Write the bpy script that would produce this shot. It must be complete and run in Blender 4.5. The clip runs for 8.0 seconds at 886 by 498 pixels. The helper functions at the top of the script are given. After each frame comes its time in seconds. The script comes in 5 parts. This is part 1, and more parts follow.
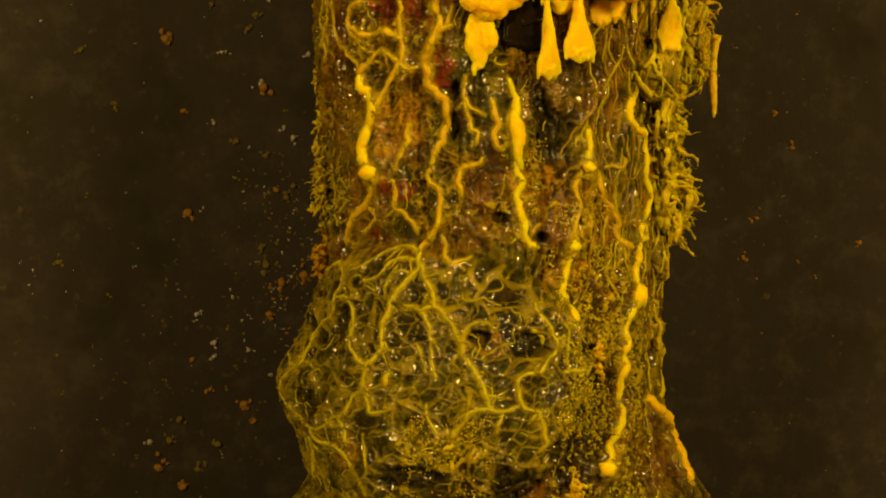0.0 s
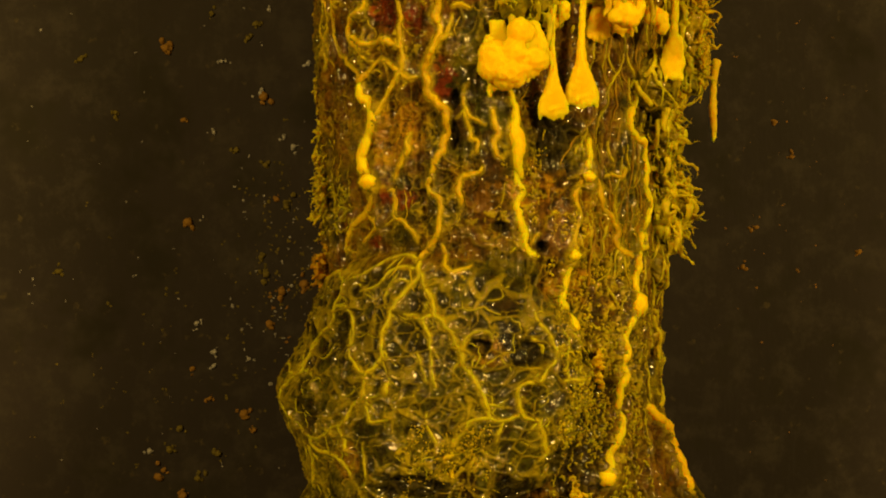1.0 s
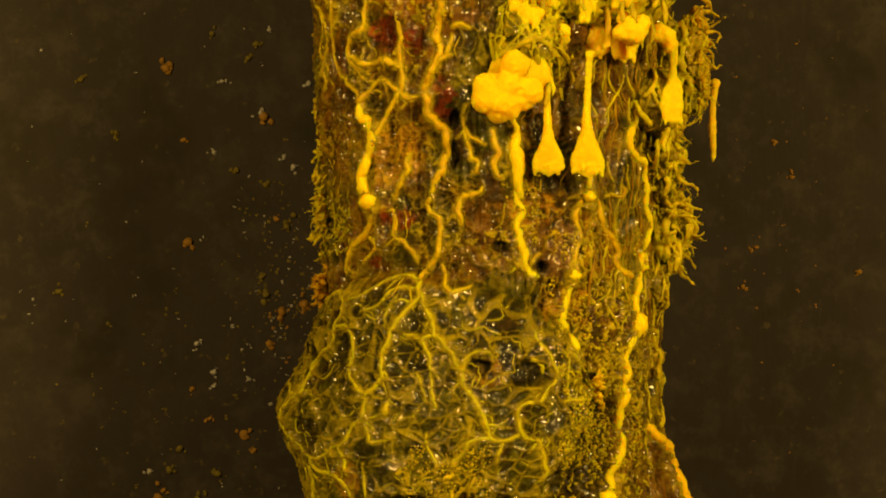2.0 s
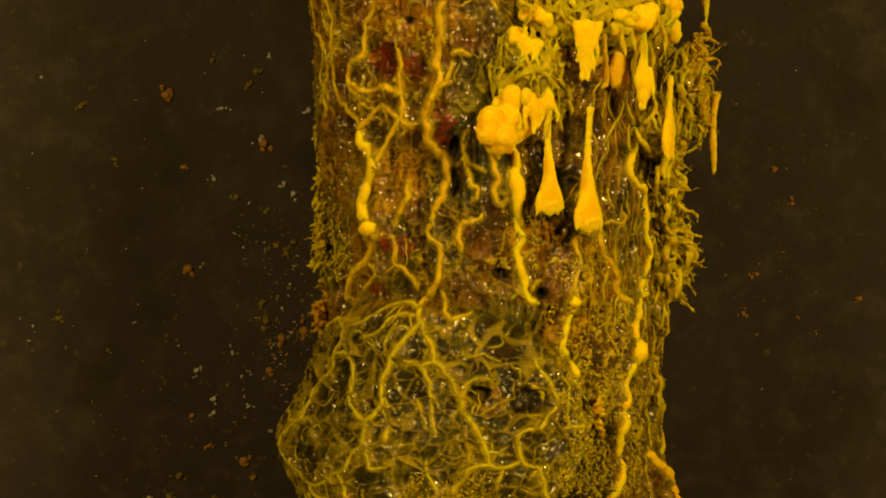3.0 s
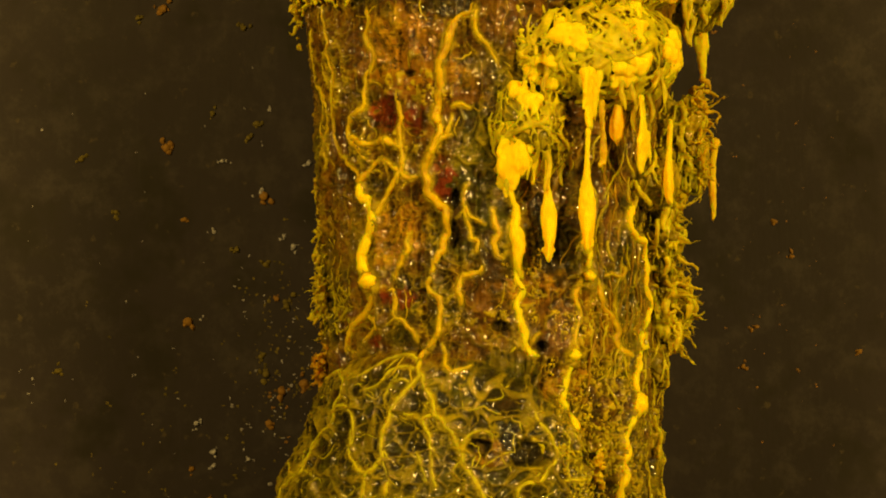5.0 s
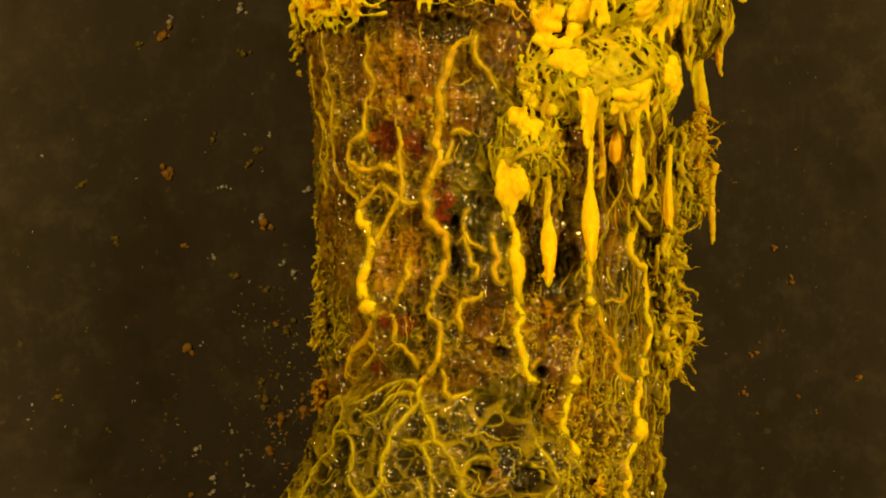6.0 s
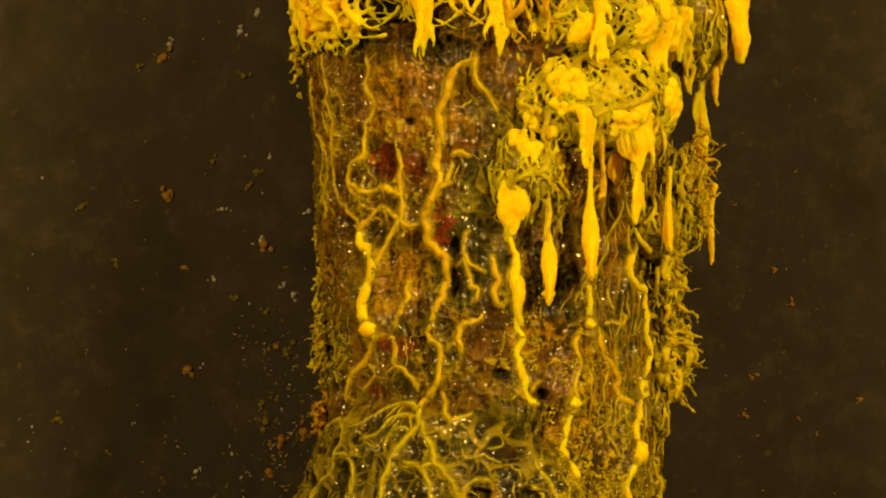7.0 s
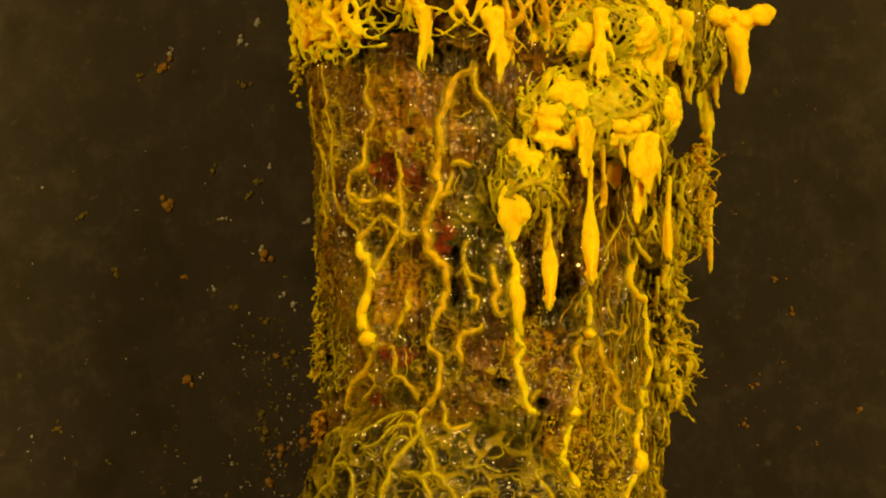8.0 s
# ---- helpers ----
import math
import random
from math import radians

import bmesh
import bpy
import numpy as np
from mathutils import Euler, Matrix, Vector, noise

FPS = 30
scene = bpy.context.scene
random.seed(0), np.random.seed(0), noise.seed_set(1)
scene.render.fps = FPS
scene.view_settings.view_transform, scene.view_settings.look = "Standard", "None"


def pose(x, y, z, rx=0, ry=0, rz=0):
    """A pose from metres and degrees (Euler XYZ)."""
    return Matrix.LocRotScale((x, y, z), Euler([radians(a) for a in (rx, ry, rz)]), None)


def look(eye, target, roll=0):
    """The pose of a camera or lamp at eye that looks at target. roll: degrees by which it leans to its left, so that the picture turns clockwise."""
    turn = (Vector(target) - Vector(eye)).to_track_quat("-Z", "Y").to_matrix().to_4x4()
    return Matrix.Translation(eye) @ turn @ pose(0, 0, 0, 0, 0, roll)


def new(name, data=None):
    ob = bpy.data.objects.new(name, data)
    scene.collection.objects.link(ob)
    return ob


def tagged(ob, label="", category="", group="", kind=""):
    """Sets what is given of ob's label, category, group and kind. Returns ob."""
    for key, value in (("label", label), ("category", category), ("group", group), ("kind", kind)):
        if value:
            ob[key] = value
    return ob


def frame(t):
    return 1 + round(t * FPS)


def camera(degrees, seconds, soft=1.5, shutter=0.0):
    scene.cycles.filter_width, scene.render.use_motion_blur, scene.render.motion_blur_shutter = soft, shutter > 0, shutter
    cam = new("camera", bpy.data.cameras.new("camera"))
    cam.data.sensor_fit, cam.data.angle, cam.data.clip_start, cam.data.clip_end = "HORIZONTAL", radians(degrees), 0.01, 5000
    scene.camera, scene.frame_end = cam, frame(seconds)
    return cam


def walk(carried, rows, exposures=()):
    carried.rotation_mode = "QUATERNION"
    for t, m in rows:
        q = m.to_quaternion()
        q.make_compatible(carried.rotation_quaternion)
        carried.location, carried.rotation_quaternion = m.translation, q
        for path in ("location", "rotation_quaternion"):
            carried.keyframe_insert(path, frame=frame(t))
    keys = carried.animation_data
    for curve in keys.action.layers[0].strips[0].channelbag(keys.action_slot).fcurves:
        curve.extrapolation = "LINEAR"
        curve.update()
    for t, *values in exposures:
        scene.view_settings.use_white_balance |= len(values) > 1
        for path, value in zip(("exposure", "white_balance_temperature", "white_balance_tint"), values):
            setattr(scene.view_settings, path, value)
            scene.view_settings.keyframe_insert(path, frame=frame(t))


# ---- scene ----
# The place is small: lengths below are in millimetres, turned into metres by MM.
MM = 0.001
EYE = (0.0, -296.0, 70.0)
cam = camera(20.0, 8.0, soft=1.9)
# the camera stands still and tilts slowly upwards: seconds, degrees
TILTS = [(0.0, -1.894), (0.5, -1.83), (1.0, -1.688), (1.5, -1.495), (2.0, -1.23), (2.5, -0.93), (3.0, -0.619), (3.5, -0.316), (4.0, -0.017), (4.5, 0.283), (5.0, 0.583),
         (5.5, 0.882), (6.0, 1.173), (6.5, 1.462), (7.0, 1.675), (7.5, 1.810), (8.0, 1.894)]
EXPOSURES = [(0.0, -0.03), (1.3, 0.0), (1.5, 0.25), (1.7, 0.3), (2.8, -0.07), (4.0, -0.08), (4.3, 0.28), (6.0, 0.22), (7.2, 0.2), (7.6, 0.08), (8.0, 0.16)]
walk(cam, [(t, pose(EYE[0] * MM, EYE[1] * MM, EYE[2] * MM, 90 + a, 0, 0)) for t, a in TILTS], EXPOSURES)

# ---- light: two lamps of the filming stand, in a dim room ----
world = bpy.data.worlds.new("world")
world.use_nodes = True
world.node_tree.nodes["Background"].inputs[0].default_value = (0.02, 0.018, 0.015, 1)
scene.world = world


def lamp(name, eye, target, size, watts, colour):
    data = bpy.data.lights.new(name, "AREA")
    data.shape, data.size, data.energy, data.color = "DISK", size * MM, watts, colour
    ob = new(name, data)
    ob.matrix_world = look([a * MM for a in eye], [a * MM for a in target])
    return ob


lamp("key_lamp", (-230, -330, 230), (5, 0, 70), 90, 1.42, (1.0, 0.612, 0.13))
lamp("side_lamp", (260, -300, 190), (5, 0, 75), 80, 1.6, (1.0, 0.612, 0.13))


# ---- numbers: smooth noise, cells, the stem's outline ----
def smooth(a, b, x):
    t = np.clip((x - a) / (b - a), 0, 1)
    return t * t * (3 - 2 * t)


def dice(i, j, k, seed):
    n = (i.astype(np.int64) * 73856093) ^ (j.astype(np.int64) * 19349663) ^ (k.astype(np.int64) * 83492791) ^ (seed * 2654435)
    n = (n ^ (n >> 13)) * 1274126177 & 0x7FFFFFFF
    n = (n ^ (n >> 15)) * 668265263 & 0x7FFFFFFF
    return ((n ^ (n >> 11)) & 0xFFFFF) / float(0xFFFFF)


def cloud(x, y, z, seed=1):
    """Smooth noise in 0..1."""
    x, y, z = np.broadcast_arrays(np.asarray(x, float), np.asarray(y, float), np.asarray(z, float))
    i, j, k = np.floor(x), np.floor(y), np.floor(z)
    u, v, w = [f * f * (3 - 2 * f) for f in (x - i, y - j, z - k)]
    out = 0
    for a in (0, 1):
        for b in (0, 1):
            for c in (0, 1):
                out = out + dice(i + a, j + b, k + c, seed) * (u if a else 1 - u) * (v if b else 1 - v) * (w if c else 1 - w)
    return out


def clouds(x, y, z, octaves=3, seed=1):
    total, gain, norm = 0, 1.0, 0
    for o in range(octaves):
        total, norm = total + gain * cloud(x * 2 ** o, y * 2 ** o, z * 2 ** o, seed + o), norm + gain
        gain *= 0.5
    return total / norm


def cells(x, y, seed=1):
    """Distances to the nearest and the second nearest of scattered seeds, and a number for the nearest one."""
    x, y = np.broadcast_arrays(np.asarray(x, float), np.asarray(y, float))
    i, j = np.floor(x), np.floor(y)
    f1, f2, tag = np.full(x.shape, 9.0), np.full(x.shape, 9.0), np.zeros(x.shape)
    zero = np.zeros(x.shape)
    for a in (-1, 0, 1):
        for b in (-1, 0, 1):
            p, q = i + a, j + b
            d = np.hypot(p + dice(p, q, zero, seed) - x, q + dice(p, q, zero + 1, seed) - y)
            near = d < f1
            f2 = np.where(near, f1, np.minimum(f2, d))
            tag = np.where(near, dice(p, q, zero + 2, seed), tag)
            f1 = np.where(near, d, f1)
    return f1, f2, tag


# height, left and right side of the stem
SIDES_Z = [0, 32, 50, 56, 62, 70, 78, 89, 103, 110, 130]
SIDES_L = [-16, -15.4, -13.9, -13.9, -14.0, -14.5, -14.7, -15.0, -16.1, -17.5, -18]
SIDES_R = [26, 25.4, 25.3, 25.3, 25.4, 25.4, 25.5, 26.2, 27.0, 27.2, 27.5]


def middle(z):
    return (np.interp(z, SIDES_Z, SIDES_L) + np.interp(z, SIDES_Z, SIDES_R)) / 2


def gall(th, z):
    d = ((th + 28) / 62) ** 2 + ((z - 46.3) / 15.2) ** 2
    return np.clip(1 - d, 0, 1) ** 0.55


def girth(th, z):
    """The stem's radius at an angle (0 faces the room, positive to +x) and a height, with its large swellings."""
    th, z = np.asarray(th, float), np.asarray(z, float)
    r = (np.interp(z, SIDES_Z, SIDES_R) - np.interp(z, SIDES_Z, SIDES_L)) / 2
    r = r + 4.4 * gall(th, z)
    r = r + 3.0 * np.exp(-((th + 82) / 22) ** 2 - ((z - 44.6) / 4.2) ** 2)
    r = r + 3.2 * np.exp(-((th + 70) / 26) ** 2 - ((z - 28) / 4.5) ** 2)
    r = r + 5.4 * smooth(43.5, 29, z) * np.exp(-((th - 92) / 26) ** 2)
    r = r + 0.9 * (clouds(th / 24, z / 9, 0 * z, 2, 5) - 0.5)
    return r


def on_stem(th, z, lift=0.0):
    r = girth(th, z) + lift
    a = np.radians(th)
    return np.stack([middle(z) + r * np.sin(a), -r * np.cos(a), z + 0 * a], -1)


# ---- materials ----
def material(name, build):
    m = bpy.data.materials.new(name)
    m.use_nodes = True
    t = m.node_tree
    build(t, t.nodes["Principled BSDF"])
    return m


def node(t, kind, **values):
    n = t.nodes.new(kind)
    for key, value in values.items():
        if key in n.inputs:
            n.inputs[key].default_value = value
    return n


def grain(t, scale, detail=3.0, rough=0.6, stretch=None):
    """Noise at a scale per metre in the thing's own space."""
    co = t.nodes.new("ShaderNodeTexCoord")
    n = node(t, "ShaderNodeTexNoise", Scale=scale, Detail=detail, Roughness=rough)
    if stretch:
        mp = t.nodes.new("ShaderNodeMapping")
        mp.inputs["Scale"].default_value = stretch
        t.links.new(co.outputs["Object"], mp.inputs["Vector"])
        t.links.new(mp.outputs["Vector"], n.inputs["Vector"])
    else:
        t.links.new(co.outputs["Object"], n.inputs["Vector"])
    return n.outputs["Fac"]


def ramp(t, fac, *stops):
    n = t.nodes.new("ShaderNodeValToRGB")
    e = n.color_ramp.elements
    while len(e) < len(stops):
        e.new(0.5)
    for el, (at, colour) in zip(e, stops):
        el.position, el.color = at, (*colour, 1)
    t.links.new(fac, n.inputs["Fac"])
    return n.outputs["Color"]


def blend(t, fac, a, b, mode="MIX"):
    n = t.nodes.new("ShaderNodeMix")
    n.data_type, n.blend_type = "RGBA", mode
    for socket, value in ((n.inputs[0], fac), (n.inputs[6], a), (n.inputs[7], b)):
        if isinstance(value, bpy.types.NodeSocket):
            t.links.new(value, socket)
        else:
            socket.default_value = value if isinstance(value, float) else (*value, 1)
    return n.outputs[2]


def level(t, fac, lo, hi):
    n = node(t, "ShaderNodeMapRange")
    n.interpolation_type = "SMOOTHSTEP"
    n.inputs["From Min"].default_value, n.inputs["From Max"].default_value = lo, hi
    t.links.new(fac, n.inputs["Value"])
    return n.outputs["Result"]


def layer(t, name):
    n = t.nodes.new("ShaderNodeAttribute")
    n.attribute_name = name
    return n.outputs["Fac"]


def bump(t, b, height, distance, strength=1.0, under=None):
    n = node(t, "ShaderNodeBump", Strength=strength, Distance=distance)
    t.links.new(height, n.inputs["Height"])
    if under:
        t.links.new(under, n.inputs["Normal"])
    t.links.new(n.outputs["Normal"], b.inputs["Normal"])
    return n.outputs["Normal"]


def times(t, a, b):
    n = t.nodes.new("ShaderNodeMath")
    n.operation = "MULTIPLY"
    for socket, value in zip(n.inputs, (a, b)):
        if isinstance(value, float):
            socket.default_value = value
        else:
            t.links.new(value, socket)
    return n.outputs[0]


def wet_coat(t, b, mid):
    """A film of water in patches, standing in small round beads."""
    co = t.nodes.new("ShaderNodeTexCoord")
    drops = node(t, "ShaderNodeTexVoronoi", Scale=2500.0, Randomness=1.0)
    t.links.new(co.outputs["Object"], drops.inputs["Vector"])
    patch, bead = level(t, grain(t, 260, 3), 0.42, 0.54), level(t, grain(t, 1100, 2), 0.42, 0.5)
    t.links.new(times(t, patch, bead), b.inputs["Coat Weight"])
    b.inputs["Coat Roughness"].default_value, b.inputs["Coat IOR"].default_value = 0.11, 1.72
    b.inputs["Subsurface Weight"].default_value = 0.25
    b.inputs["Subsurface Radius"].default_value = (1.0, 0.6, 0.05)
    b.inputs["Subsurface Scale"].default_value = 0.0008
    dome_up = t.nodes.new("ShaderNodeMath")
    dome_up.operation = "SUBTRACT"
    dome_up.inputs[0].default_value = 1.0
    t.links.new(times(t, drops.outputs["Distance"], drops.outputs["Distance"]), dome_up.inputs[1])
    film = bump(t, b, dome_up.outputs[0], 0.00011, 1.0)
    t.links.new(film, b.inputs["Coat Normal"])
    rough = bump(t, b, grain(t, 1500, 3), 0.00025, 0.9)
    bump(t, b, mid, 0.0004, 0.8, rough)


def bark_look(t, b):
    mid, big = grain(t, 420, 4), grain(t, 90, 3)
    brown = ramp(t, mid, (0.3, (0.034, 0.013, 0.0006)), (0.5, (0.115, 0.052, 0.001)), (0.72, (0.22, 0.118, 0.002)))
    film = grain(t, 210, 3)
    olive = ramp(t, mid, (0.3, (0.014, 0.0145, 0.0005)), (0.55, (0.052, 0.052, 0.001)), (0.78, (0.12, 0.115, 0.002)))
    olive = blend(t, level(t, film, 0.46, 0.62), olive, ramp(t, mid, (0.3, (0.065, 0.06, 0.001)), (0.75, (0.21, 0.182, 0.002))))
    olive = blend(t, level(t, film, 0.44, 0.34), olive, (0.035, 0.02, 0.001))
    c = blend(t, level(t, big, 0.46, 0.66), brown, olive)
    c = blend(t, layer(t, "green"), c, olive)
    c = blend(t, layer(t, "orange"), c, ramp(t, mid, (0.3, (0.2, 0.088, 0.001)), (0.7, (0.48, 0.25, 0.003))))
    c = blend(t, layer(t, "red"), c, ramp(t, mid, (0.35, (0.07, 0.009, 0.001)), (0.7, (0.24, 0.042, 0.002))))
    c = blend(t, times(t, level(t, grain(t, 800, 4, 0.7), 0.5, 0.4), 0.75), c, (0.016, 0.009, 0.0006))
    # dark layer: painted shade of pits and hollows, plus dark ground and patches
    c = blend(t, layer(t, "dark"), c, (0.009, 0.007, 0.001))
    yellow = ramp(t, mid, (0.3, (0.17, 0.138, 0.0015)), (0.7, (0.46, 0.375, 0.003)))
    c = blend(t, layer(t, "web"), c, yellow)
    t.links.new(c, b.inputs["Base Color"])
    b.inputs["Roughness"].default_value, b.inputs["Specular IOR Level"].default_value = 0.55, 0.1
    wet_coat(t, b, mid)


def foam_look(t, b):
    mid, big = grain(t, 420, 4), grain(t, 150, 3)
    c = ramp(t, mid, (0.3, (0.07, 0.066, 0.0008)), (0.52, (0.2, 0.175, 0.001)), (0.75, (0.4, 0.33, 0.002)))
    c = blend(t, level(t, big, 0.45, 0.65), c, ramp(t, mid, (0.3, (0.14, 0.11, 0.001)), (0.7, (0.44, 0.345, 0.002))))
    c = blend(t, times(t, level(t, grain(t, 800, 4, 0.7), 0.44, 0.34), 0.5), c, (0.04, 0.03, 0.0006))
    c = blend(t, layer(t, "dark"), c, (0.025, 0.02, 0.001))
    c = blend(t, layer(t, "web"), c, ramp(t, mid, (0.3, (0.24, 0.19, 0.0015)), (0.7, (0.52, 0.40, 0.003))))
    t.links.new(c, b.inputs["Base Color"])
    b.inputs["Roughness"].default_value, b.inputs["Specular IOR Level"].default_value = 0.5, 0.15
    wet_coat(t, b, mid)


def slime_look(low, high, gloss=0.38, bumps=0.0002, deep=0.35):
    def build(t, b):
        mid = grain(t, 600, 3)
        t.links.new(ramp(t, mid, (0.3, low), (0.65, high)), b.inputs["Base Color"])
        b.inputs["Roughness"].default_value, b.inputs["Specular IOR Level"].default_value = gloss, 0.15
        b.inputs["Subsurface Weight"].default_value = deep
        b.inputs["Subsurface Radius"].default_value = (1.0, 0.5, 0.05)
        b.inputs["Subsurface Scale"].default_value = 0.0022
        n = bump(t, b, grain(t, 2200, 2), 0.00004, 0.7)
        bump(t, b, mid, bumps, 0.5, n)
    return build


def wall_look(t, b):
    c = ramp(t, grain(t, 30, 5, 0.65), (0.3, (0.0104, 0.0086, 0.014)), (0.7, (0.0205, 0.017, 0.026)))
    c = blend(t, level(t, grain(t, 230, 5, 0.7), 0.45, 0.7), c, (0.027, 0.024, 0.030))
    c = blend(t, level(t, grain(t, 120, 3, 0.6), 0.5, 0.72), c, (0.011, 0.0098, 0.011))
    c = blend(t, level(t, grain(t, 900, 2, 0.5, (1, 1, 0.12)), 0.62, 0.95), c, (0.024, 0.022, 0.030))
    c = blend(t, level(t, grain(t, 520, 3), 0.62, 0.76), c, (0.046, 0.038, 0.026))
    t.links.new(c, b.inputs["Base Color"])
    t.links.new(ramp(t, grain(t, 60, 5), (0.3, (0.55,) * 3), (0.7, (0.7,) * 3)), b.inputs["Roughness"])
    b.inputs["Specular IOR Level"].default_value = 0.2
    bump(t, b, grain(t, 500, 4, 0.6, (1, 1, 0.4)), 0.00012, 0.5)


def plain_look(low, high, rough, shine=0.5):
    def build(t, b):
        t.links.new(ramp(t, grain(t, 300, 4), (0.3, low), (0.7, high)), b.inputs["Base Color"])
        b.inputs["Roughness"].default_value, b.inputs["Specular IOR Level"].default_value = rough, shine
        bump(t, b, grain(t, 900, 3), 0.0002, 0.6)
    return build


BARK = material("wet_bark", bark_look)
FOAM = material("slime_foam", foam_look)
VEIN = material("slime_vein", slime_look((0.34, 0.228, 0.001), (0.68, 0.465, 0.002), 0.4, 0.0003, 0.55))
GREENISH = material("slime_olive_vein", slime_look((0.28, 0.237, 0.001), (0.62, 0.515, 0.002), 0.5, 0.0003, 0.55))
BRIGHT = material("slime_bright", slime_look((0.86, 0.545, 0.002), (0.95, 0.64, 0.003), 0.8, 0.0003, 0.9))
AMBER = material("slime_amber", slime_look((0.74, 0.44, 0.002), (0.92, 0.585, 0.003), 0.5, 0.00015, 0.7))
TUFT = material("slime_tuft", slime_look((0.22, 0.178, 0.001), (0.58, 0.455, 0.002), 0.42, 0.0003, 0.5))
DULL = material("slime_dull", slime_look((0.13, 0.078, 0.001), (0.36, 0.22, 0.002), 0.45, 0.0003, 0.5))
RUSTY = material("slime_rusty", slime_look((0.2, 0.11, 0.001), (0.55, 0.32, 0.002), 0.45, 0.0003, 0.5))
WALL = material("dark_panel", wall_look)
ROOM = material("room_paint", plain_look((0.05, 0.045, 0.04), (0.07, 0.06, 0.05), 0.9))
TABLE = material("table_top", plain_look((0.05, 0.045, 0.04), (0.08, 0.07, 0.055), 0.6))
CHAR = material("charred_bark", plain_look((0.0025, 0.002, 0.0012), (0.011, 0.007, 0.003), 0.32, 0.12))
SPECK_PALE = material("pale_speck", plain_look((0.12, 0.122, 0.145), (0.28, 0.285, 0.36), 0.45, 0.4))
SPECK_RUST = material("rusty_speck", plain_look((0.1, 0.056, 0.012), (0.22, 0.12, 0.018), 0.7, 0.2))
SPECK_MOSS = material("mossy_speck", plain_look((0.045, 0.039, 0.008), (0.12, 0.098, 0.016), 0.7, 0.2))


# ---- meshes ----
def mesh_of(name, verts, quads, mat, layers=None):
    me = bpy.data.meshes.new(name)
    verts, quads = np.asarray(verts, np.float32) * MM, np.asarray(quads, np.int32)
    me.vertices.add(len(verts))
    me.vertices.foreach_set("co", verts.ravel())
    me.loops.add(quads.size)
    me.loops.foreach_set("vertex_index", quads.ravel())
    me.polygons.add(len(quads))
    me.polygons.foreach_set("loop_start", np.arange(0, quads.size, 4, dtype=np.int32))
    me.polygons.foreach_set("use_smooth", np.ones(len(quads), bool))
    for key, values in (layers or {}).items():
        me.attributes.new(key, "FLOAT", "POINT").data.foreach_set("value", np.asarray(values, np.float32).ravel())
    me.materials.append(mat)
    me.update(calc_edges=True)
    me.validate()
    return me


def sheet_quads(rows, cols, wrap):
    i, j = np.meshgrid(np.arange(rows - 1), np.arange(cols if wrap else cols - 1), indexing="ij")
    k = (j + 1) % cols
    return np.stack([i * cols + j, i * cols + k, (i + 1) * cols + k, (i + 1) * cols + j], -1).reshape(-1, 4)


def part(name, data, parent, label=""):
    ob = new(name, data)
    ob.parent = parent
    return tagged(ob, label) if label else ob


def glide(points, step):
    """Even points along a smooth curve through a few."""
    p = np.asarray(points, float)
    p = np.vstack([2 * p[0] - p[1], p, 2 * p[-1] - p[-2]])
    out = []
    for a, b, c, d in zip(p[:-3], p[1:-2], p[2:-1], p[3:]):
        t = np.linspace(0, 1, max(2, int(np.linalg.norm(c - b) / step) + 1), endpoint=False)[:, None]
        out.append(0.5 * (2 * b + (c - a) * t + (2 * a - 5 * b + 4 * c - d) * t ** 2 + (3 * b - a - 3 * c + d) * t ** 3))
    return np.vstack([*out, p[-2:-1]])


def tube(path, radii, sides=8, flat=1.0, facing=(0, -1, 0)):
    """Rings round a path, closed at both ends: verts and quads."""
    path, radii = np.asarray(path, float), np.asarray(radii, float)
    d = np.gradient(path, axis=0)
    d /= np.linalg.norm(d, axis=1)[:, None] + 1e-9
    side = np.cross(d, np.asarray(facing, float))
    weak = np.linalg.norm(side, axis=1) < 0.05
    side[weak] = np.cross(d[weak], (1, 0, 0.2))
    side /= np.linalg.norm(side, axis=1)[:, None] + 1e-9
    up = np.cross(side, d)
    a = np.linspace(0, 2 * np.pi, sides, endpoint=False)
    rings = path[:, None] + radii[:, None, None] * (side[:, None] * np.cos(a)[None, :, None] + flat * up[:, None] * np.sin(a)[None, :, None])
    first, last = np.repeat(path[:1] - d[:1] * radii[0] * 0.5, sides, 0), np.repeat(path[-1:] + d[-1:] * radii[-1] * 0.5, sides, 0)
    verts = np.vstack([first, rings.reshape(-1, 3), last])
    return verts, sheet_quads(len(path) + 2, sides, True)


def joined(pieces):
    verts, quads, n = [], [], 0
    for v, q in pieces:
        verts.append(v), quads.append(q + n)
        n += len(v)
    return np.vstack(verts), np.vstack(quads)


def spread(values, n):
    values = np.atleast_1d(np.asarray(values, float))
    return np.interp(np.linspace(0, 1, n), np.linspace(0, 1, len(values)), values)


BED = []


def bed(th, z):
    """How high the bark's own relief stands, softened, for the strands that lie on it."""
    if not BED:
        zz, tt = np.meshgrid(np.linspace(20, 112, 461), np.linspace(-110, 110, 441), indexing="ij")
        high = skin(tt, zz)[0]
        for axis in (0, 1, 0, 1):
            high = sum(np.roll(high, k, axis) for k in (-2, -1, 0, 1, 2)) / 5
        BED.append(high)
    i, j = np.clip((np.asarray(z) - 20) * 5, 0, 459.9), np.clip((np.asarray(th) + 110) * 2, 0, 439.9)
    a, b = i.astype(int), j.astype(int)
    u, v, h = i - a, j - b, BED[0]
    return (h[a, b] * (1 - u) + h[a + 1, b] * u) * (1 - v) + (h[a, b + 1] * (1 - u) + h[a + 1, b + 1] * u) * v


